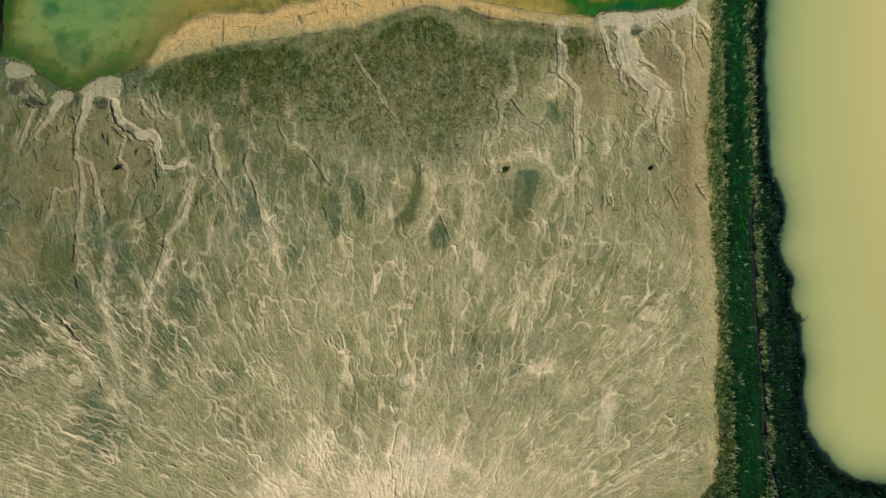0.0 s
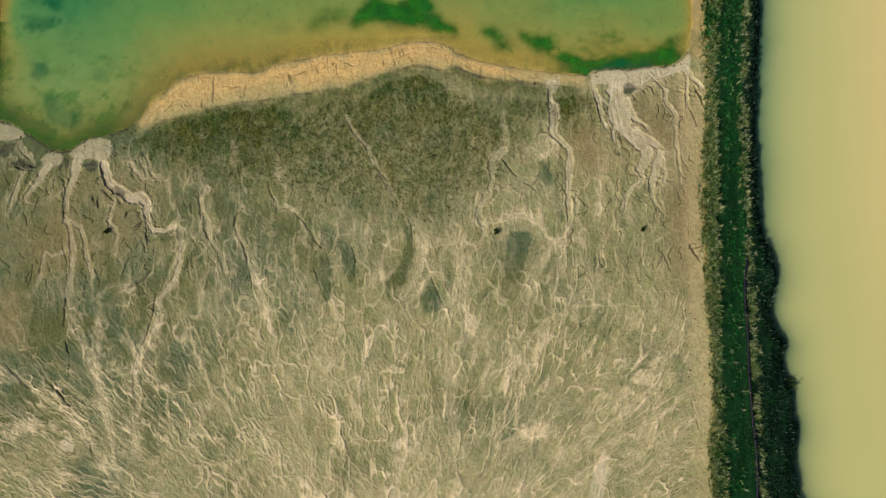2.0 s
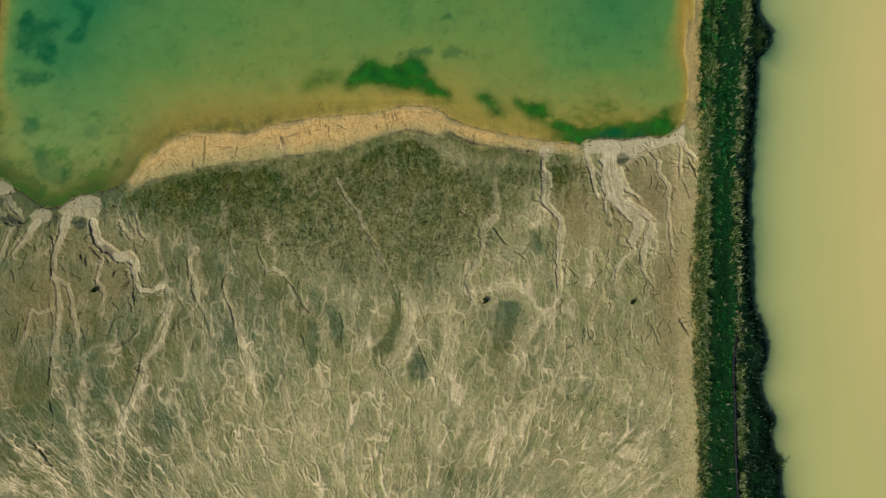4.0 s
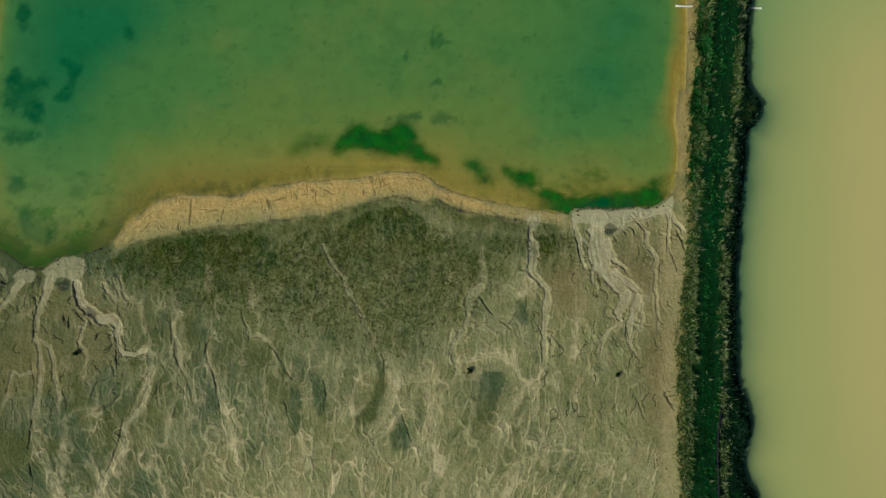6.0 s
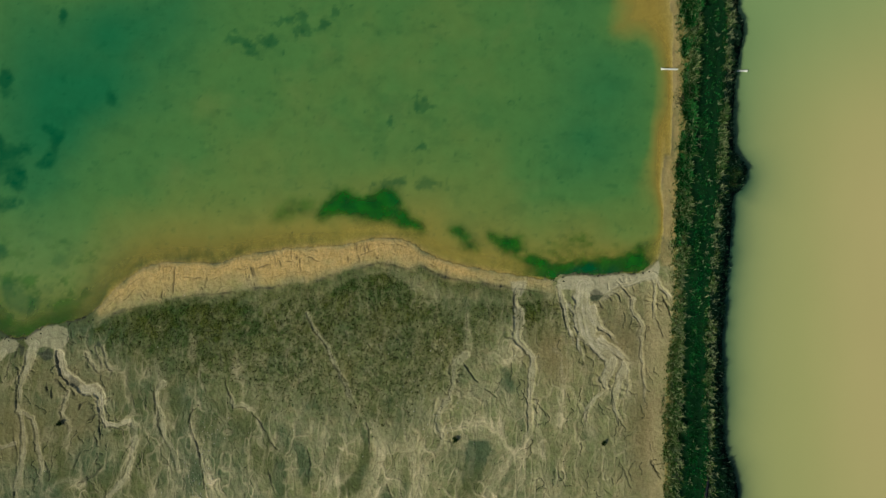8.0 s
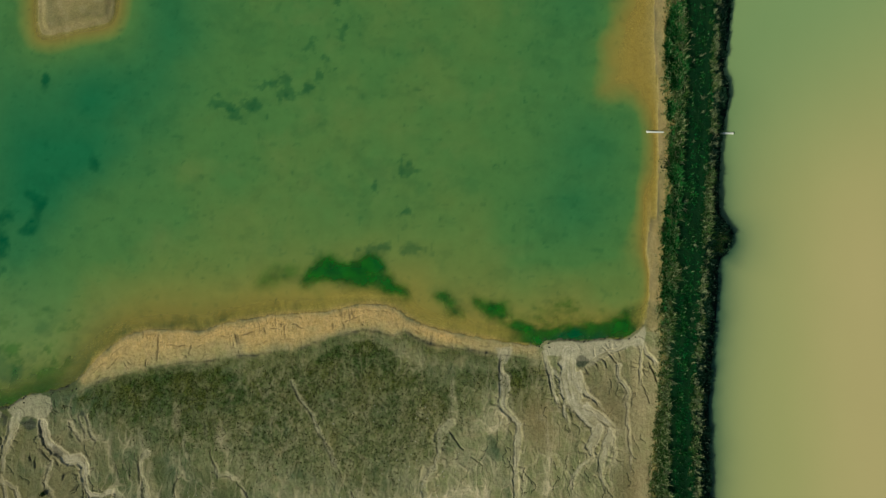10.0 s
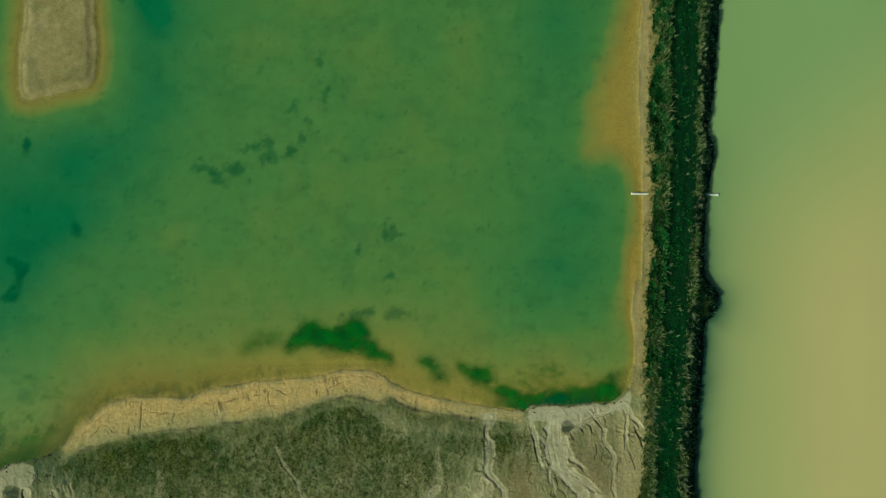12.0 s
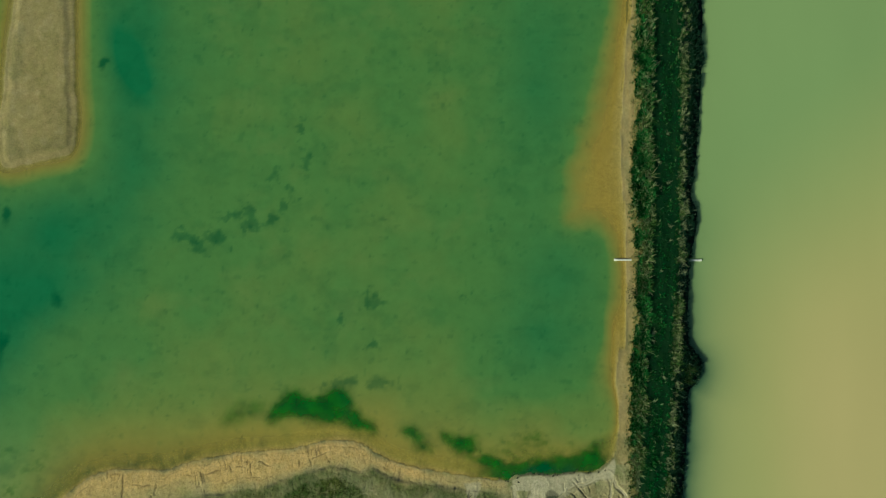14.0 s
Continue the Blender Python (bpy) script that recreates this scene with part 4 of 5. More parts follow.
braids = np.maximum(braid(0.95, 3.6, 101, 0.24, 0.14), 0.85 * braid(0.6, 2.2, 121, 0.17, 0.17))
wide_braid = braid(2.3, 8.0, 141, 0.6, 0.12)
long = np.maximum(long, 0.9 * wide_braid)
thin = np.clip(np.maximum(braids * (0.5 + 0.5 * patchy), 0.5 * vein) + 0.06 * ramp(0.8, 2.4, fine_lic) * patchy, 0, 1)
dull = ramp(0.5, 2.2, -fine_lic) * (0.3 + 0.7 * patchy)

FX, FY = FX.astype(np.float32), FY.astype(np.float32)


def stains(x, y):
    return depth_in(x, y, MOSS_RING), blobs(x, y, PALE_PATCHES, 26, 0.6), blobs(x, y, DARK_PATCHES, 27, 0.8), np.clip(blobs(x, y, BROWN_PATCHES, 30, 0.8), 0, 1)


moss_in, pale_spots, dark_spots, brown = sparse(stains, fx, fy, 2)
fans = outlines(fx, fy, SAND_FANS, 0.10, 33, 0.30)
lenses = 0.8 * outlines(fx, fy, DARK_LENSES, 0.42, 27, 0.5)
hollows = outlines(fx, fy, WET_HOLLOWS, 0.16, 28, 0.28, 0.6)
rough = fbm(FX / 0.45, FY / 0.45, 43, 3, 0.7)
speck = vnoise(FX / 0.2, FY / 0.24, 88)
moss = ramp(-4.2, 3.2, moss_in + 0.8 * ramp(8, 25, -FX) + 3.2 * fbm(FX / 3.2, FY / 5.0, 24, 5, 0.6) + 0.9 * wide_lic)
moss = moss * ramp(-0.5, 0.7, -top_side[WIN] + 0.7 * fbm(FX / 2.0, FY / 2.0, 25, 5, 0.6))
verge = ramp(-0.3, 0.3, -low_side[WIN]) * np.exp(-((low_far[WIN] / 2.6) ** 2)) * step_on[WIN]
moss = np.maximum(moss, 0.52 * verge * (1 + 0.5 * fbm(FX / 1.5, FY / 1.0, 64))) * (1 - bank[WIN])
moss = np.maximum(moss, outlines(fx, fy, MOSS_BAND, 0.7, 96, 1.0, 1.4) * (1 - bank[WIN]) * (0.75 + 0.35 * fbm(FX / 2.5, FY / 0.6, 89)))
damp = 0.03 + 0.20 * ramp(0.0, 0.5, fbm(FX / 8, FY / 9, 79, 3)) + 0.36 * ramp(2, 18, FY) * (1 - 0.6 * ramp(5, 25, FX)) * (1 - 0.35 * ramp(18, 26, FY)) + 0.44 * ramp(8, 42, -FX) * ramp(-20, -4, FY) * (1 - 0.35 * brown) + 0.42 * ramp(30, 46, -FX) * ramp(-8, 4, FY) * (1 - 0.75 * brown) + 0.12 * ramp(10, 30, -FX) * ramp(10, 18, FY)
dark = np.clip(1.0 * lenses + 1.1 * hollows + 0.6 * dark_spots * (0.8 + 0.25 * wide_lic) + 0.30 * ramp(0.0, 0.5, fbm(FX / 4, FY / 6, 29, 5, 0.65)) + 0.16 * ramp(0.2, 2.0, -wide_lic) + 0.28 * ramp(0.0, 0.5, -blotch) + 0.8 * damp, 0, 1)
west_damp = ramp(30, 44, -FX) * ramp(2, 9, FY) * (1 - 0.55 * ramp(20, 27, FY))
foot = ramp(29.4, 31.0, FX + 0.9 * fbm(FX / 1.5, FY / 5, 94)) * (1 - ramp(38, 41, FY))
calm = (1 - 0.7 * lenses) * (1 - 0.85 * verge) * (1 - 0.85 * foot) * (1 - 0.72 * moss) * (1 - bank[WIN]) * (1 - 0.65 * brown) * ramp(0.2, 3.0, land[WIN])
lower = 0.24 + 0.76 * (1 - ramp(-3, 23, FY))
sand = fans * (0.86 + 0.16 * fbm(FX / 0.7, FY / 0.7, 48))
cut, lip, streak = np.zeros(FX.shape), np.zeros(FX.shape), np.zeros(FX.shape)
trail, beds, combs = np.zeros(FX.shape), np.zeros(FX.shape), np.zeros(FX.shape)
for w0, w1, deep, pts in CHANNELS:
    line = spline(pts, 0.5)
    mouth = depth_in(line[:1, 0], line[:1, 1], POND)[0] > -3
    js, is_ = window(line, 2.5)
    x, y = FX[js, is_], FY[js, is_]
    if not x.size:
        continue
    wx, wy = x + 0.22 * fbm(x / 0.9, y / 0.9, 35, 3), y + 0.22 * fbm(x / 0.9, y / 0.9, 36, 3)
    far, run, off = along(wx, wy, line)
    part_way = run / (run.max() + 1e-6)
    half = 0.5 * (w0 + (w1 - w0) * part_way) * (1 + 0.5 * vnoise(run / 1.3, run * 0 + w0 * 7, 37))
    fade = (1 - ramp(0.75, 1.0, part_way)) * (0.3 if deep < 0.15 else 1.0)
    ragged = far + (0.07 + 0.28 * half) * fbm(x / 0.5, y / 0.5, 34, 4, 0.65)
    bed = 1 - ramp(half * 0.8, half * 1.0 + 0.07, ragged)
    cut[js, is_] = np.maximum(cut[js, is_], 0.36 * deep * bed * fade * (ramp(0.2, 1.6, run) if mouth else 1.0))
    beds[js, is_] = np.maximum(beds[js, is_], bed * fade)
    sand[js, is_] = np.maximum(sand[js, is_], bed * np.maximum(fade, 0.25) * ((1.05 - 0.3 * part_way) if deep > 0.36 else (0.8 - 0.4 * part_way) if deep > 0.28 else (0.5 - 0.2 * part_way)) * (0.75 + 0.3 * vnoise(run / 0.9, off * 2, 31)))
    trail[js, is_] = np.maximum(trail[js, is_], np.exp(-((far / (half * 1.5 + 0.2)) ** 2)) * (0.5 if deep > 0.2 else 1.0))
    lip[js, is_] = np.maximum(lip[js, is_], np.exp(-(((far - half - 0.12) / 0.12) ** 2)) * fade * min(1, deep * 3) * ramp(-0.3, 0.5, vnoise(run / 1.2, off, 47)))
    streak[js, is_] = np.where(bed > 0.2, ramp(0.3, 1.8, run) * 0.7 * vnoise(off * 5, run * 0.45, 38) + 0.6 * vnoise(off * 11 + run * 0.3, run * 0.7, 32), streak[js, is_])
    # side gullies like a comb along the deeper banks
    if deep > 0.24:
        comb = (1 - ramp(0.06, 0.24, np.abs(vnoise(run / 0.55 + 0.5 * vnoise(off * 2, run, 42), off * 0.4, 39)))) * ramp(half * 0.9, half * 1.1, far) * (1 - ramp(half + 0.3, half + 1.1, far + 0.4 * vnoise(run / 0.8, run * 0, 46))) * ramp(-0.15, 0.2, vnoise(run / 2.2, run * 0, 40))
        combs[js, is_] = np.maximum(combs[js, is_], 0.11 * comb * fade)
lip = lip * (1 - beds)
cut = np.maximum(cut, combs * (1 - beds))
# gully slits get a dark colour as well as a cut
dark_slit = np.zeros(FX.shape)
for width, deep, pts in GULLIES:
    line = spline(pts, 0.4)
    js, is_ = window(line, 1.2)
    x, y = FX[js, is_], FY[js, is_]
    if not x.size:
        continue
    far, run, off = along(x + 0.16 * fbm(x / 0.6, y / 0.6, 41, 3), y + 0.16 * fbm(x / 0.6, y / 0.6, 46, 3), line)
    part_way = run / (run.max() + 1e-6)
    half = 0.5 * width * np.sin(np.pi * np.clip(part_way, 0.03, 0.97)) ** 0.5 * (1 + 0.9 * vnoise(run / 0.8, run * 0 + deep * 90, 97))
    slit = (1 - ramp(half * 0.3, half * 1.0 + 0.06, far)) * ramp(-0.5, 0.1, vnoise(run / 1.6, run * 0 + width * 50, 99))
    dark_slit[js, is_] = np.maximum(dark_slit[js, is_], slit * min(1.0, 3.6 * deep))
    cut[js, is_] = np.maximum(cut[js, is_], 0.75 * deep * slit)
# thin dark rills between the veins
gully_land = ramp(8, 18, FY) * (0.3 + 0.7 * np.maximum(ramp(20, 32, -FX), ramp(10, 18, FX))) * (1 - moss * 0.6)
rill = ramp(0.25, 0.8, lines_of(1000, 34, 1.6, 0.30)) * (gully_land + 0.28) * (1 - sand) * (1 - bank[WIN]) * ramp(0.3, 1.5, land[WIN])
fz = z[WIN]
dry = wet[WIN] <= 0
relief = calm * (0.085 * thin + 0.075 * long + 0.008 * fine_lic.clip(-2, 2) + 0.035 * blotch) * (0.6 + lower * 0.7)
fz = fz + dry * (relief + 0.06 * moss * rough + 0.022 * rough + 0.020 * speck * (1 - sand) - 0.085 * rill)
fz = fz - dry * (np.minimum(cut, fz - 0.02) * ramp(0.0, 0.6, land[WIN] + 0.2)) + dry * 0.05 * lip + dry * 0.022 * streak * beds
z[WIN] = np.where(dry, np.maximum(fz, 0.012), fz)


def full(a):
    return np.pad(a, ((iy0, GX.shape[0] - iy0 - a.shape[0]), (ix0, GX.shape[1] - ix0 - a.shape[1])))


outfall = (1 - ramp(-18, -6, FY + 2.0 * wide_lic)) * (1 - ramp(9, 28, np.abs(FX + 5)))
pale = calm * (0.85 * thin + 0.5 * long) * (0.25 + 0.75 * lower) * (1 - sand) + 0.04 * calm * wide_lic.clip(0, 3) + 0.13 * ramp(0.05, 0.5, blotch) * calm * (0.4 + 0.6 * lower) + (0.75 - 0.45 * ramp(8, 18, FY)) * ramp(0.35, 0.95, pale_spots * (0.75 + 0.6 * patchy) + 0.2 * rough + 0.3 * blotch) * (0.7 + 0.3 * rough) + 0.25 * lip
pale = np.clip(pale + 0.62 * outfall * (0.75 + 0.6 * blotch) + 0.55 * trail * calm * (0.25 + 0.75 * thin), 0, 1) * (1 - 0.4 * west_damp) * (1 - 0.7 * np.maximum(lenses, hollows))
pale = np.maximum(pale, 0.2 * foot * (0.8 + 0.6 * blotch))
dark = np.clip((dark * (1 - 0.6 * pale) + 0.18 * dull * calm + 0.45 * rill) * (1 - bank[WIN]) * (1 - 0.55 * brown) * (1 - sand) * (1 - 0.6 * outfall) * (1 - 0.75 * foot) + 0.28 * west_damp * (1 - sand) * (1 - 0.85 * brown) * (0.8 + 0.5 * blotch), 0, 0.9)
rim = np.exp(-((np.maximum(land, 0) / 0.22) ** 2)) * (wet <= 0) * (0.35 + 0.65 * (bank < 0.5))
# a broken dark line drawn along the step behind the beach
low_line = np.exp(-(((low_far + 0.12 * fbm(GX / 0.9, GY / 0.9, 68)) / 0.22) ** 2)) * step_on * ramp(-0.1, 0.4, fbm(GX / 3, GY / 3, 49) + 0.15 * (np.abs(GX + 4) < 10))
ground = grid_mesh("ground", gx_all, gy_all, z, {
    "pale": full(pale), "dark": full(dark), "moss": full(np.clip(moss * (0.36 + 0.98 * np.exp(-low_far[WIN] / 5.0) + 0.62 * rough) * (1 - 0.25 * thin), 0, 0.95)),
    "bed": ramp(0.0, 0.16, wet), "shoal": ramp(28, 31.5, GX) * ramp(44, 50, GY), "bank": np.where(wet > 0, np.where(GX > 30.5, 0.55, 1.0), np.maximum(full(0.13 * foot * (0.8 + 0.5 * blotch)) + bank * (0.86 + 0.2 * fbm(GX / 1.5, GY / 1.5, 45)) * (1 - 0.28 * ramp(1.3, 2.0, shore_far + 0.7 * fbm(GX / 2.5, GY / 2.5, 17)) * ramp(-0.2, 0.4, fbm(GX / 3, GY / 2, 53))) * (0.5 - 0.2 * ramp(8, 20, -GX) + (0.5 + 0.2 * ramp(8, 20, -GX)) * ramp(-0.2, 1.4 + 1.6 * ramp(8, 20, -GX), low_side + 0.9 * fbm(GX / 2.2, GY / 2.2, 92, 5, 0.6))) * (1 - 0.45 * ramp(8, 14, GX)), (GX > 31.5) * (GY > 41.5) * (0.26 + 0.30 * fbm(GX / 0.5, GY / 2.0, 50)))),
    "sand": full(np.clip(sand * (0.72 + 0.42 * streak), 0, 1) * (1 - ramp(0.02, 0.2, wet[WIN]))), "brown": np.maximum(full(np.clip(brown * 1.05, 0, 1) * (0.85 + 0.3 * blotch)), (GX > 32) * (GY > 42) * (0.45 + 0.3 * fbm(GX / 0.6, GY / 1.8, 93))),
    "wet": np.clip(0.5 * crack + full(np.maximum(0.62 * dark_slit * (1 - 0.5 * sand), 0.8 * hollows)) + full(rill) * 0.55 + rim * np.where((GX < -37) | ((GX > 19) & (GX < 31.5)), 0.9, 0.4) * ramp(0.0, 0.5, fbm(GX / 2, GY / 2, 44) + 0.35) + 0.8 * low_line, 0, 1),
}, MUD)
tagged(ground, "pale brown tailings mud flat with braided dry rivulets", "mud flat", kind="structure")

# ---- bare island in the pond ----
ixs, iys = np.arange(-46, -32, 0.16), np.arange(75.5, 126, 0.2)
IX, IY = np.meshgrid(ixs, iys)
isle = depth_in(IX, IY, ISLE_RING) + 0.25 * fbm(IX / 1.2, IY / 1.2, 51)
iz = -0.25 + 0.30 * ramp(-0.8, 0.15, isle) + 0.22 * ramp(0.3, 1.2, isle) + ramp(0, 1, isle) * (0.05 * fbm(IX / 2, IY / 2, 52) + 0.03 * fbm(IX / 0.4, IY / 0.4, 53))
ridge = np.exp(-(((isle - 0.55) / 0.2) ** 2))
island = grid_mesh("mud_island", ixs, iys, iz, {
    "pale": 0.04 * ridge + 0.12 * ramp(0.1, 0.6, fbm(IX / 1.0, IY / 1.0, 54)), "dark": 0.14 + 0.2 * ramp(0.0, 0.6, fbm(IX / 2.5, IY / 3.5, 55) + 0.45 * np.exp(-(((isle - 1.5) / 0.8) ** 2))),
    "moss": 0.26 * ramp(0.1, 0.6, fbm(IX / 1.2, IY / 1.6, 56, 5, 0.65)), "bed": 0 * IX, "shoal": 0 * IX, "bank": 0.28 + 0.08 * ridge, "sand": 0 * IX, "brown": 0.3 + 0 * IX, "wet": 0 * IX}, MUD, isle > -0.9)
tagged(island, "low bare island of dry tan mud in the green pond", "island", kind="structure")

# ---- water ----
wxs, wys = np.arange(-55.5, 39, 0.24), np.concatenate([np.arange(30, 104, 0.24), np.arange(104, 151, 2.0)])
WX, WY = np.meshgrid(wxs, wys)
wd = sparse(lambda x, y: (pond_depth(x, y),), wxs, wys, 2)[0]
mottle = fbm(WX / 1.4, WY / 1.0, 58, 5, 0.65)
drift = outlines(wxs, wys, ALGAE, 1.0, 57, 0.6, 1.3)
algae = np.clip(drift * (1.0 + 0.4 * mottle), 0, 1)
algae = np.maximum(algae, 0.8 * (1 - ramp(0.10, 0.70, wd + 0.35 * mottle)) * (wd > 0) * ramp(12, 19, WX) * (1 - ramp(30.5, 32, WX)) * (WY < 46))
algae = np.maximum(algae, 0.42 * ramp(0.05, 0.5, fbm(WX / 1.9, WY / 1.6, 65, 5, 0.6)) * (1 - ramp(-37, -32, WX)) * (1 - ramp(36, 47, WY)))
algae = np.maximum(algae, 0.6 * (1 - ramp(0.1, 0.8, wd + 0.4 * mottle)) * (wd > 0) * (1 - ramp(-40, -36, WX)) * (WY < 48))
weeds = outlines(wxs, wys, WEED_DARK, 0.55, 59, 1.0, 1.2) * (0.72 + 0.4 * mottle)
weeds = np.maximum(weeds, 0.8 * ramp(0.18, 0.80, blobs(WX, WY, WEED_WEST, 59, 0.5) + 0.5 * fbm(WX / 0.9, WY / 0.9, 82, 4)))
weeds = np.maximum(weeds, ramp(0.25, 0.85, blobs(WX, WY, [(a, b, c * 1.7, d * 1.7, e) for a, b, c, d, e in WEED_MID], 60, 0.6) + 0.95 * fbm(WX / 0.8, WY / 0.8, 83, 3, 0.6) - 0.12) * 0.5)
flecks = ramp(0.52, 0.7, fbm(WX / 0.9, WY / 0.9, 62, 2)) * 0.18
cloud = np.clip(1 - np.exp(-(np.maximum(wd, 0) / 0.42) ** 1.1), 0, 1)
cloud = np.maximum(cloud, np.clip(np.maximum(algae, weeds), 0, 0.92))
green_pond = grid_mesh("green_pond_water", wxs, wys, np.zeros(WX.shape), {
    "deep": np.clip(wd, 0, 3), "cloud": cloud, "algae": np.clip(algae * 1.4, 0, 0.98), "weed": np.clip(weeds + flecks + 0.16 * ramp(0.05, 0.5, fbm(WX / 2.6, WY / 2.2, 89, 5, 0.6)), 0, 0.95),
    "silt": 0.55 * (1 - ramp(-40, -28, WX)) * (1 - ramp(38, 50, WY)) + 0.2 * ramp(0.05, 0.7, fbm(WX / 4.2, WY / 3.2, 63, 5, 0.6)) * (1 - ramp(0.95, 1.3, wd)) + 0.3 * blobs(WX, WY, [(-27, 52, 2, 1.6, 0)], 64)}, GREEN_WATER, wd > -0.35)
tagged(green_pond, "still turbid green pond water with algae along its shore", "pond", kind="structure")

sxs, sys_ = np.concatenate([np.arange(38, 72, 0.4), np.arange(72, 176, 4.0)]), np.concatenate([np.arange(-20, 104, 0.5), np.arange(104, 152, 2.0)])
SX, SY = np.meshgrid(sxs, sys_)
# the water's colour darkens towards the embankment
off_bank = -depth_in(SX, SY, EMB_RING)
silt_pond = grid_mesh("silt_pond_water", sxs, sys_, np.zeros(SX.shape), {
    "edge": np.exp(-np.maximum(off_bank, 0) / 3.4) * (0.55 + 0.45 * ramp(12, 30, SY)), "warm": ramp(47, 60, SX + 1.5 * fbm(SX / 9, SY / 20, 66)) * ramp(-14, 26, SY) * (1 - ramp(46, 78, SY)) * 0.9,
    "dark_edge": 0.9 * np.exp(-np.maximum(off_bank + 0.35 * fbm(SX / 1.5, SY / 1.5, 79), 0) / 1.15), "green": ramp(52, 84, SY - 0.7 * (SX - 50))}, SILT_WATER, off_bank > -0.6)
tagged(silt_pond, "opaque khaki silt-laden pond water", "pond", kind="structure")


# ---- embankments ----
def bank_height(d, x, y):
    mound = 0.45 * np.exp(-(((y - 66.03) / 0.55) ** 2) - ((x - 34.95) / 0.62) ** 2)
    return mound - 0.12 + 1.25 * ramp(-0.2, 1.9, d) + ramp(0, 1, d) * (0.10 * fbm(x / 2.2, y / 2.2, 67) + 0.06 * fbm(x / 0.5, y / 0.5, 68))


CREST_Y = [-19, 5, 18, 28, 35, 42, 49, 58, 72, 86, 104]
CREST_WEST = [32.9, 33.2, 33.6, 34.1, 34.2, 34.5, 35.2, 35.7, 36.8, 37.1, 37.9]
CREST_EAST = [37.2, 37.2, 37.2, 37.3, 37.6, 38.1, 38.8, 39.6, 40.6, 41.1, 42.0]


def crest_edge(x, y):
    """How far a place lies east of the crest's pond-side edge."""
    return x - np.interp(y, CREST_Y, CREST_EAST)


def crest_start(x, y):
    """How far a place lies east of the crest's western shoulder."""
    return x - np.interp(y, CREST_Y, CREST_WEST)


def rut_depth(x, y):
    """Two worn wheel ruts along the crest, the west one widened for weed shade."""
    mid = np.interp(y, CREST_Y, [0.5 * (a + b) for a, b in zip(CREST_WEST, CREST_EAST)])
    return 0.5 * (np.exp(-(((x - mid + 1.15) / 0.48) ** 2)) + np.exp(-(((x - mid - 0.85) / 0.28) ** 2)))


exs = np.concatenate([np.arange(-66, 26, 2.0), np.arange(26, 52, 0.2), np.arange(52, 202, 3.0)])
eys = np.concatenate([np.arange(-28.5, -12, 0.3), np.arange(-12, 104, 0.25), np.arange(104, 151, 1.5)])
EX, EY = np.meshgrid(exs, eys)
ed = depth_in(EX, EY, EMB_RING) + 0.22 * fbm(EX / 1.1, EY / 1.1, 69)
ez = bank_height(ed, EX, EY) - 0.12 * rut_depth(EX, EY)
# the wet colour here also holds the shade of the east slope
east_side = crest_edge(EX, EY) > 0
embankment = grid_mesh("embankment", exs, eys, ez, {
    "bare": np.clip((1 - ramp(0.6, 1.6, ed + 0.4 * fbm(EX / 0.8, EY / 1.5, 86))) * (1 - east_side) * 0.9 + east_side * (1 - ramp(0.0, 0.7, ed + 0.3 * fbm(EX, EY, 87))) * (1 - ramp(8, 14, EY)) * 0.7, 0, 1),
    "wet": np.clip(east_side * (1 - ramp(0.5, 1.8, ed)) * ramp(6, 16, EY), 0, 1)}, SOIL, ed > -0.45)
tagged(embankment, "grass-grown earth embankment with a worn double track", "embankment", kind="structure")
wsx, wsy = np.arange(-66, -52, 0.4), np.concatenate([np.arange(-21, 50, 0.4), np.arange(50, 151, 1.5)])
QX, QY = np.meshgrid(wsx, wsy)
qd = depth_in(QX, QY, WEST_RING) + 0.3 * fbm(QX / 1.1, QY / 1.1, 72)
west_bank = grid_mesh("west_embankment", wsx, wsy, bank_height(qd, QX, QY), {"bare": 0.5 * (1 - ramp(0.2, 1.0, qd)), "wet": 1 - ramp(0.1, 0.8, qd)}, SOIL, qd > -0.45)
tagged(west_bank, "dark weedy earth embankment beside the green pond", "embankment", kind="structure")


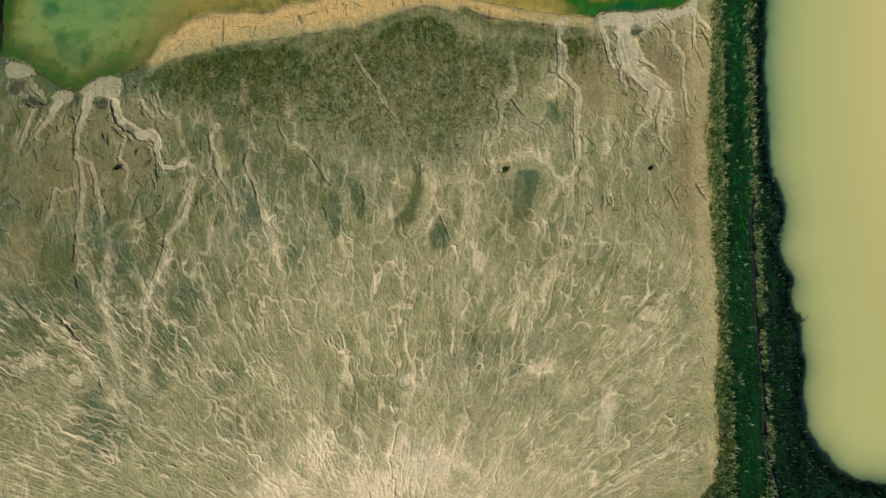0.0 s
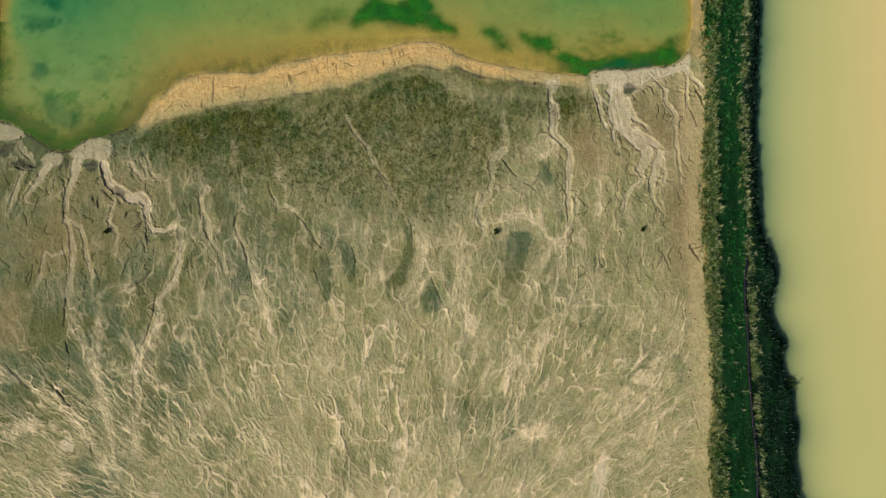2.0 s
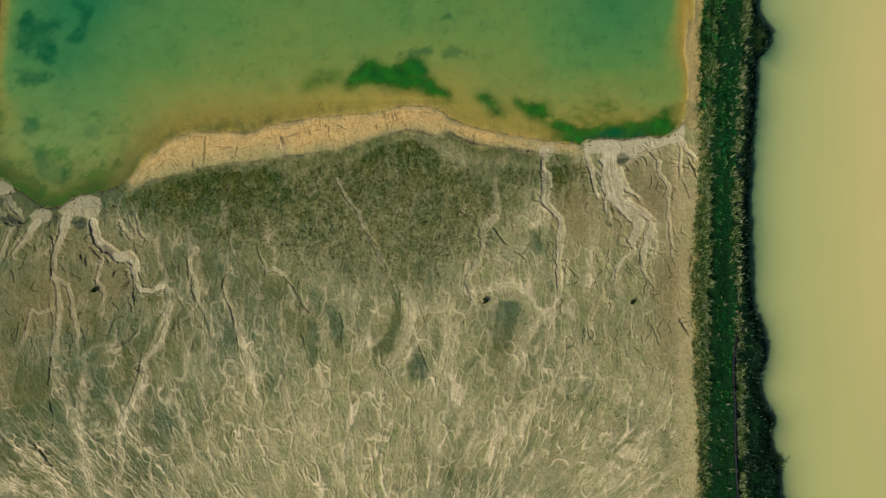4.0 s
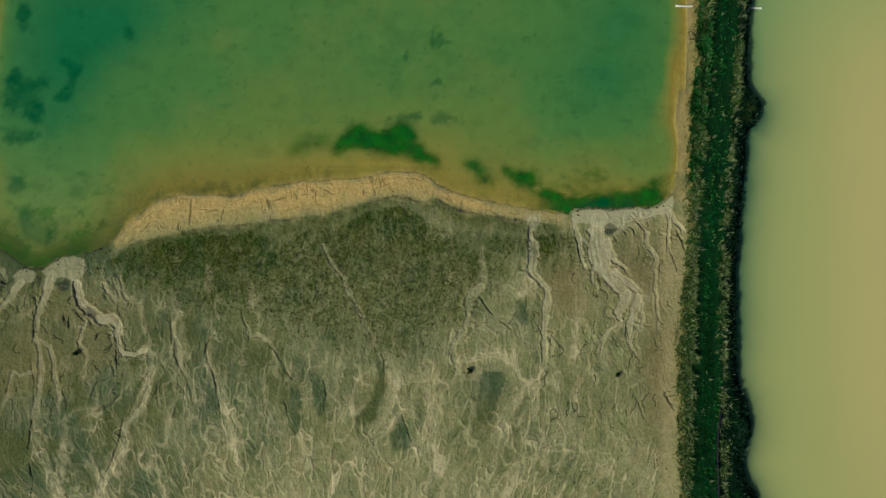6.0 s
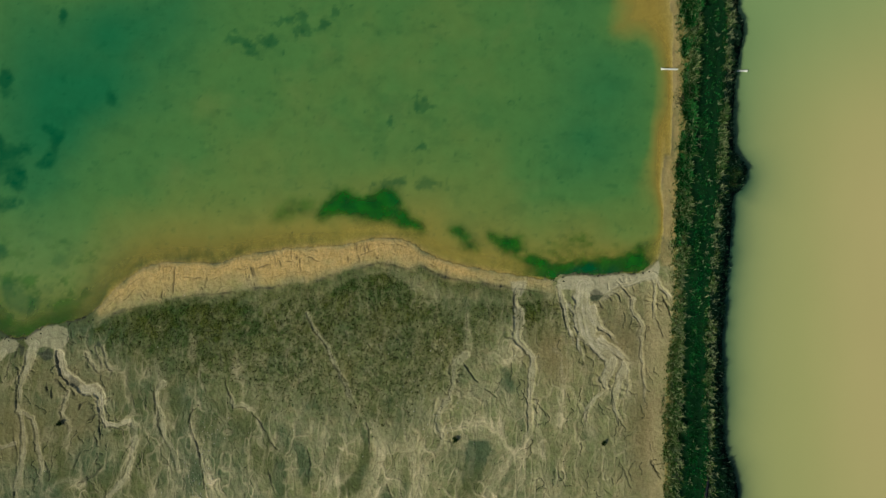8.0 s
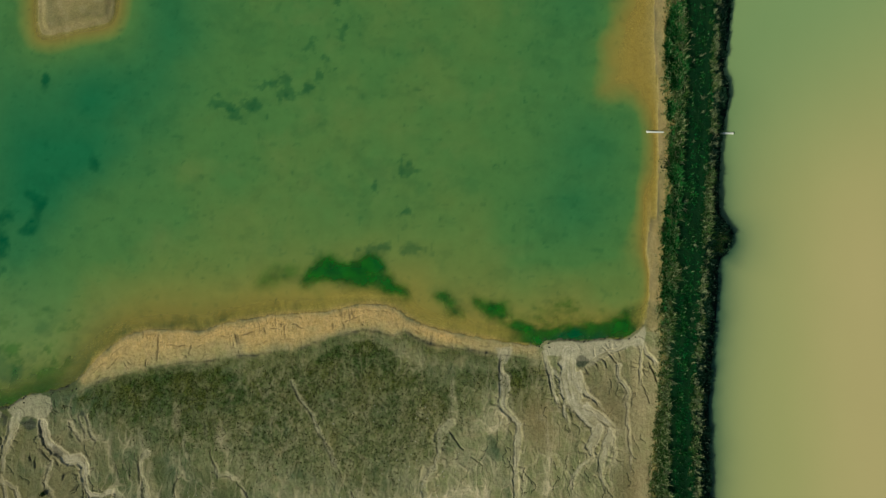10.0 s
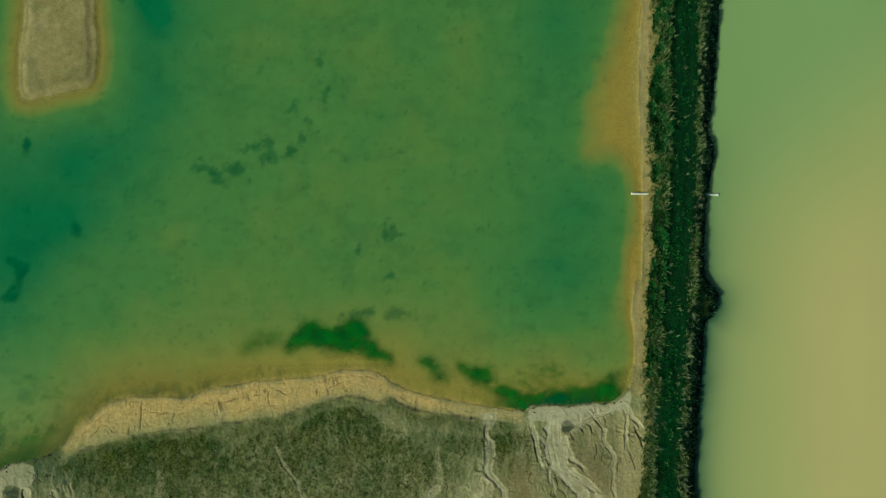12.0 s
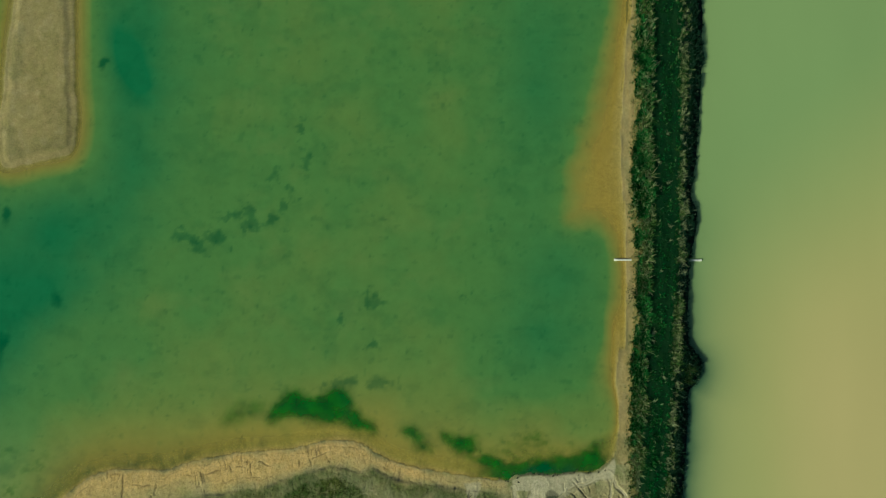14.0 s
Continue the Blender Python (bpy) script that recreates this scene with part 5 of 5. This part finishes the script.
# ---- plants ----
def blades(name, roots, heights, spread, width, count, material, seed):
    """Tufts of bent blades standing on the roots, all in one mesh."""
    r = np.random.default_rng(seed)
    n = len(roots)
    base = np.repeat(roots, count, 0) + np.c_[r.normal(0, 0.06, (n * count, 2)), np.zeros(n * count)]
    h = np.repeat(heights, count) * r.uniform(0.6, 1.15, n * count)
    a = r.uniform(0, 2 * np.pi, n * count)
    lean = r.uniform(0.25, 1.0, n * count) * spread * h
    way = np.c_[np.cos(a), np.sin(a), np.zeros(n * count)]
    across = np.c_[-np.sin(a), np.cos(a), np.zeros(n * count)] * (width * r.uniform(0.6, 1.3, n * count))[:, None]
    up = np.array([0, 0, 1.0])
    mid = base + way * (lean * 0.35)[:, None] + up * (h * 0.65)[:, None]
    tip = base + way * lean[:, None] + up * (h * 0.95)[:, None]
    co = np.stack([base - across * 0.6, base + across * 0.6, mid + across, mid - across, tip], 1).reshape(-1, 3)
    k = np.arange(n * count)[:, None] * 5
    tris = np.concatenate([k + np.array([[0, 1, 2]]), k + np.array([[0, 2, 3]]), k + np.array([[3, 2, 4]])], 1).reshape(-1, 3)
    me = bpy.data.meshes.new(name)
    me.vertices.add(len(co))
    me.vertices.foreach_set("co", co.astype(np.float32).ravel())
    me.loops.add(tris.size)
    me.loops.foreach_set("vertex_index", tris.ravel().astype(np.int32))
    me.polygons.add(len(tris))
    me.polygons.foreach_set("loop_start", np.arange(0, tris.size, 3, dtype=np.int32))
    me.update()
    me.validate()
    me.materials.append(material)
    return new(name, me)


def scatter(count, x0, x1, y0, y1, seed, chance):
    """Places on the embankment, kept by a chance from the distance to its edge."""
    r = np.random.default_rng(seed)
    x, y = r.uniform(x0, x1, count), r.uniform(y0, y1, count)
    d = depth_in(x, y, EMB_RING) + 0.22 * fbm(x / 1.1, y / 1.1, 69)
    ok = r.uniform(0, 1, count) < chance(x, y, d)
    x, y, d = x[ok], y[ok], d[ok]
    return np.c_[x, y, bank_height(d, x, y) - 0.12 * rut_depth(x, y) - 0.03], d


def east_of(x, y):
    return crest_edge(x, y) > 0


# grass thinned by the west shoulder: a dark strip for the weeds' shadow
roots, d = scatter(60000, 28, 52, -24, 104, 1, lambda x, y, d: (d > 1.0) * (~east_of(x, y)) * (0.12 + 0.88 * ramp(0.3, 1.3, crest_start(x, y) + 0.3 * fbm(x, y / 2, 70))) * (1 - 0.55 * ramp(42, 58, y)) * (0.95 - 0.75 * np.minimum(rut_depth(x, y) * 2, 1)))
crest_grass = blades("crest_grass", roots, 0.16 + 0.12 * np.clip(fbm(roots[:, 0] / 1.5, roots[:, 1] / 3, 73) + 0.4, 0, 1), 0.9, 0.022, 6, GRASS, 2)
tagged(crest_grass, "short deep green grass on the embankment crest", "grass", kind="stuff")


def clumps(x, y, seed):
    return ramp(-0.25, 0.25, fbm(x / 0.9, y / 1.5, seed, 3))


roots, d = scatter(15000, 30, 43, -24, 104, 21, lambda x, y, d: (d > 1.0) * (crest_start(x, y) > 0.2) * (~east_of(x, y)) * (0.10 + 0.9 * ramp(0.0, 0.4, fbm(x / 0.7, y / 1.6, 78, 3))) * (1 - 0.8 * np.minimum(rut_depth(x, y) * 2, 1)))
crest_tufts = blades("crest_tufts", roots, 0.28 + 0.25 * np.clip(fbm(roots[:, 0] / 0.7, roots[:, 1], 71) + 0.4, 0, 1), 0.8, 0.03, 8, HERB, 22)
tagged(crest_tufts, "brighter green tufts between the worn wheel ruts", "grass", kind="stuff")
roots, d = scatter(52000, 27, 40, -20, 104, 3, lambda x, y, d: (d > -0.1) * (1 - ramp(-0.1, 0.5, crest_start(x, y) + 0.4 * fbm(x / 0.9, y / 1.2, 98))) * (0.25 + 0.6 * ramp(0.0, 0.7, d)) * (0.45 + 0.55 * clumps(x, y, 74)) * (1 - 0.35 * ramp(42, 56, y)))
fringe = blades("fringe_weeds", roots, 0.45 + 0.8 * ramp(0.2, 1.2, d) * np.clip(fbm(roots[:, 0] / 1.0, roots[:, 1] / 1.6, 75) + 0.55, 0.15, 1), 0.8, 0.027, 8, WEED, 4)
tagged(fringe, "tall pale yellow-green weeds along the embankment foot", "weeds", kind="stuff")
roots, d = scatter(26000, 32, 41, 44, 104, 7, lambda x, y, d: (d > 0.5) * (crest_start(x, y) < 0.2) * clumps(x, y, 80))
herbs = blades("bank_herbs", roots, 0.6 + 0.8 * np.clip(fbm(roots[:, 0] / 1.2, roots[:, 1] / 2, 81) + 0.3, 0, 1), 0.85, 0.05, 8, HERB, 8)
tagged(herbs, "leafy green herbs on the embankment shoulder", "weeds", kind="stuff")
roots, d = scatter(30000, 36, 43, -24, 104, 17, lambda x, y, d: (d > 0.4) * np.exp(-(((crest_edge(x, y) - 0.1) / 0.42) ** 2)) * clumps(x, y, 90))
edge_weeds = blades("crest_edge_weeds", roots, 0.45 + 0.5 * np.clip(fbm(roots[:, 0], roots[:, 1] / 2, 91) + 0.3, 0, 1), 0.9, 0.026, 7, WEED, 18)
tagged(edge_weeds, "pale dry weeds along the pond edge of the crest", "weeds", kind="stuff")
roots, d = scatter(9000, 29, 45, -22, 104, 19, lambda x, y, d: (d > 0.3) * (0.03 + 0.75 * np.exp(-(((crest_start(x, y) + 0.1) / 0.45) ** 2)) + 0.8 * np.exp(-(((crest_edge(x, y) - 0.2) / 0.4) ** 2))) * (1 - 0.97 * ramp(0.6, 1.3, crest_edge(x, y))))
straw = blades("straw_tufts", roots, np.full(len(roots), 0.7), 0.75, 0.024, 12, STRAW, 20)
tagged(straw, "pale straw-coloured tufts standing out of the weeds", "grass", kind="stuff")
# east slope weeds, with the slope's shade in their leaf colour
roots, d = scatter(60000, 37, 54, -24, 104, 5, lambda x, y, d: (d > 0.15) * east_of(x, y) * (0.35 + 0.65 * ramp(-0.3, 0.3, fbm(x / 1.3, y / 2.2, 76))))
bank_weeds = blades("bank_weeds", roots, 0.3 + 0.4 * np.clip(fbm(roots[:, 0] / 1.2, roots[:, 1] / 2, 77) + 0.35, 0, 1), 0.8, 0.03, 6, SHADED_WEED, 6)
tagged(bank_weeds, "dense weeds on the pond side of the embankment, coloured as in its shade", "weeds", kind="stuff")
r = np.random.default_rng(14)
pick = r.integers(0, moss.size, 90000)
pick = pick[(moss.ravel()[pick] > r.uniform(0.35, 1.0, len(pick)))]
low_plants = blades("shore_plants", np.c_[FX.ravel()[pick], FY.ravel()[pick], z[WIN].ravel()[pick] - 0.02] + np.c_[r.uniform(-0.05, 0.05, (len(pick), 2)), np.zeros(len(pick))], r.uniform(0.05, 0.13, len(pick)), 1.5, 0.028, 4, SHORE_PLANT, 15)
tagged(low_plants, "low dark olive plants covering the shore mud", "ground cover", kind="stuff")


# ---- things ----
def part(name, bm, material, parent, label=""):
    me = bpy.data.meshes.new(name)
    bm.to_mesh(me)
    bm.free()
    me.materials.append(material)
    ob = new(name, me)
    ob.parent = parent
    return tagged(ob, label)


def tube(bm, line, outer, inner=0.0, sides=20):
    """A round tube along a line; hollow and open where inner is given."""
    line = [Vector(p) for p in line]
    rings = {}
    for radius in (outer, inner):
        if radius <= 0:
            continue
        rows = []
        for k, p in enumerate(line):
            way = (line[min(k + 1, len(line) - 1)] - line[max(k - 1, 0)]).normalized()
            side = way.cross(Vector((0, 0, 1))).normalized()
            rise = side.cross(way)
            rows.append([bm.verts.new(p + radius * (math.cos(a) * side + math.sin(a) * rise)) for a in (2 * math.pi * n / sides for n in range(sides))])
        rings[radius] = rows
        for a, b in zip(rows, rows[1:]):
            for n in range(sides):
                face = (a[n], a[(n + 1) % sides], b[(n + 1) % sides], b[n])
                bm.faces.new(face if radius == outer else face[::-1]).smooth = True
    for end in (0, -1):
        if inner > 0:
            a, b = rings[outer][end], rings[inner][end]
            for n in range(sides):
                bm.faces.new((a[n], b[n], b[(n + 1) % sides], a[(n + 1) % sides]))
        else:
            bm.faces.new(rings[outer][end])
    return bm


def culvert():
    root = new("culvert_pipe")
    tagged(root, "white plastic drain pipe through the grassy embankment", "pipe")
    part("pipe", tube(bmesh.new(), [(32.55 + 0.535 * k, 66.05 - 0.004 * k, 0.12) for k in range(21)], 0.125, 0.105), PIPE_WHITE, root)
    for x, y in ((32.62, 66.05), (43.15, 65.97)):
        part("collar", tube(bmesh.new(), [(x - 0.07, y, 0.12), (x + 0.07, y, 0.12)], 0.145, 0.126), PIPE_WHITE, root)


def pipeline():
    root = new("pipeline")
    tagged(root, "black plastic slurry pipeline lying along the embankment", "pipeline")
    pts = spline([(37.6,18.1), (36.9,14.8), (36.7,11.5), (36.8,8.1), (36.7,4.8), (36.7,1.5), (36.8,-1.7), (37.0,-5.0), (37.0,-8.2), (36.9,-12.7), (38.1, -18.4), (38.0, -27)], 0.7)
    d = depth_in(pts[:, 0], pts[:, 1], EMB_RING)
    h = 1.18 + 0.17 + 0.03 * fbm(pts[:, 0] / 3, pts[:, 1] / 3, 78)
    h[:3] = (0.95, 1.15, 1.28)
    line = [(x, y, v) for (x, y), v in zip(pts, h)]
    part("pipe", tube(bmesh.new(), line, 0.17), HOSE_BLACK, root)
    for k in range(9, len(line) - 1, 9):
        a, b = Vector(line[k]), Vector(line[k + 1])
        part("coupling", tube(bmesh.new(), [a, a + (b - a).normalized() * 0.22], 0.215, 0.172), HOSE_BLACK, root)


def shrub(x, y, z, size, seed, leaf=None):
    r = random.Random(seed)
    root = new("shrub")
    root.location = (x, y, z)
    stems, leaves = bmesh.new(), bmesh.new()
    for n in range(9):
        a, reach = r.uniform(0, 6.28), r.uniform(0.3, 0.75) * size
        top = Vector((math.cos(a) * reach, math.sin(a) * reach, size * r.uniform(0.4, 0.85)))
        bend = Vector((top.x * 0.35, top.y * 0.35, top.z * 0.6))
        tube(stems, [(0.02 * math.cos(a), 0.02 * math.sin(a), -0.08), bend, top], 0.018 * size + 0.004, 0, 5)
        for k in range(46):
            p = bend.lerp(top, r.uniform(0, 1.15)) + Vector([r.gauss(0, 0.17 * size) for _ in range(3)])
            p.z = max(p.z, 0.04)
            u = Vector([r.gauss(0, 1) for _ in range(3)]).normalized()
            v = u.cross(Vector([r.gauss(0, 1) for _ in range(3)])).normalized()
            s = r.uniform(0.05, 0.10) * (0.6 + 0.5 * size)
            vs = [leaves.verts.new(p + u * s * i + v * s * j) for i, j in ((-1, 0), (0, -0.5), (1.1, 0), (0, 0.5))]
            leaves.faces.new(vs)
    part("stems", stems, STEM, root)
    part("foliage", leaves, leaf or SHRUB_LEAF, root)
    return root


culvert()
pipeline()
for n, (x, y, size) in enumerate([(7.7, 20.5, 0.48), (25.2, 20.4, 0.38), (-39.4, 21.5, 0.42)]):
    h = float(z[np.searchsorted(gy_all, y), np.searchsorted(gx_all, x)])
    tagged(shrub(x, y, h - 0.02, size, n), "small dark green shrub on bare mud", "shrub", "shrubs on the mud")
for n, (x, y, size) in enumerate([(35.2, 61.4, 1.7), (35.9, 62.7, 1.5), (40.9, 52.9, 1.0), (40.7, 51.6, 0.8), (36.2, 78.0, 0.8), (34.5, 53.6, 0.9), (42.0, 2.0, 0.9)]):
    d = float(depth_in(np.array([x]), np.array([y]), EMB_RING)[0])
    h = float(bank_height(np.array([d]), np.array([x]), np.array([y]))[0])
    tagged(shrub(x, y, h - 0.05, size, 20 + n), "dark leafy bush on the embankment side", "bush", "bushes on the embankment")


def pebbles(name, count, seed, spots, size, material):
    """Loose stones lying on the mud, each a rough lump."""
    r = np.random.default_rng(seed)
    pick = np.array(spots)[r.integers(0, len(spots), count)]
    x, y = pick[:, 0] + r.normal(0, 1, count) * pick[:, 2], pick[:, 1] + r.normal(0, 1, count) * pick[:, 3]
    bm = bmesh.new()
    for a, b in zip(x, y):
        if not (fx[2] < a < 32 and fy[2] < b < 42):
            continue
        h = max(-0.03, float(z[np.searchsorted(gy_all, b), np.searchsorted(gx_all, a)]))
        k = size * r.uniform(0.5, 1.3)
        lump = bmesh.ops.create_icosphere(bm, subdivisions=1, radius=k, matrix=Matrix.Translation((a, b, h + 0.25 * k)))["verts"]
        for v in lump:
            v.co += Vector(r.normal(0, 0.13 * k, 3))
    me = bpy.data.meshes.new(name)
    bm.to_mesh(me)
    bm.free()
    me.materials.append(material)
    return new(name, me)


tagged(pebbles("stones", 420, 3, [(-22, 18.5, 1.2, 2.5), (-23.5, 15, 1.5, 2.5), (-43, -5, 1.5, 1), (-14.5, 3, 3, 4), (5, 25, 4, 4), (0, 0, 26, 12), (-30, 5, 12, 10)], 0.055, STONE), "small pale stones scattered over the mud", "stones", kind="stuff")
tagged(pebbles("shore_stones", 120, 5, [(x, y, 0.8, 0.3) for x, y in SHORE[1:8] + SHORE[26:32]], 0.09, CLOD), "dark wet stones along the pond edge", "stones", kind="stuff")
tagged(pebbles("clods", 260, 4, [(26, 6, 4, 5), (29, -1, 2.5, 6), (22, 12, 5, 6), (-12, 24, 8, 3), (0, 20, 25, 7)], 0.07, CLOD), "dark clods of earth on the mud flat", "clods", kind="stuff")
r = np.random.default_rng(9)
roots = np.array([(17.8, 8.9), (18.4, 8.4), (19.0, 9.1), (21.0, 8.7), (21.4, 9.0), (20.2, 7.6), (23.0, 7.0), (-18.0, 27.0), (-12.0, 24.6), (27.2, 1.2), (12.2, 26.0)])
roots = np.repeat(roots, 7, 0) + r.normal(0, 0.22, (77, 2))
heights = np.array([z[np.searchsorted(gy_all, b), np.searchsorted(gx_all, a)] for a, b in roots])
tufts = blades("mud_tufts", np.c_[roots, heights - 0.02], np.full(77, 0.12), 1.2, 0.02, 6, GRASS, 12)
tagged(tufts, "sparse small green tufts growing on the mud", "grass", kind="stuff")

# leafy bushes along the west shoulder of the embankment
r = random.Random(31)
for n in range(22):
    y = 43.5 + 2.55 * n + r.uniform(-0.9, 0.9)
    x = float(np.interp(y, [42, 51, 56, 67, 77, 99], [34.6, 34.9, 35.4, 35.9, 35.8, 36.7])) + r.uniform(-0.35, 0.5)
    d = float(depth_in(np.array([x]), np.array([y]), EMB_RING)[0])
    h = float(bank_height(np.array([d]), np.array([x]), np.array([y]))[0])
    tagged(shrub(x, y, h - 0.05, r.uniform(0.45, 0.95), 60 + n, HERB), "bright green leafy bush on the embankment shoulder", "bush", "bushes on the embankment")
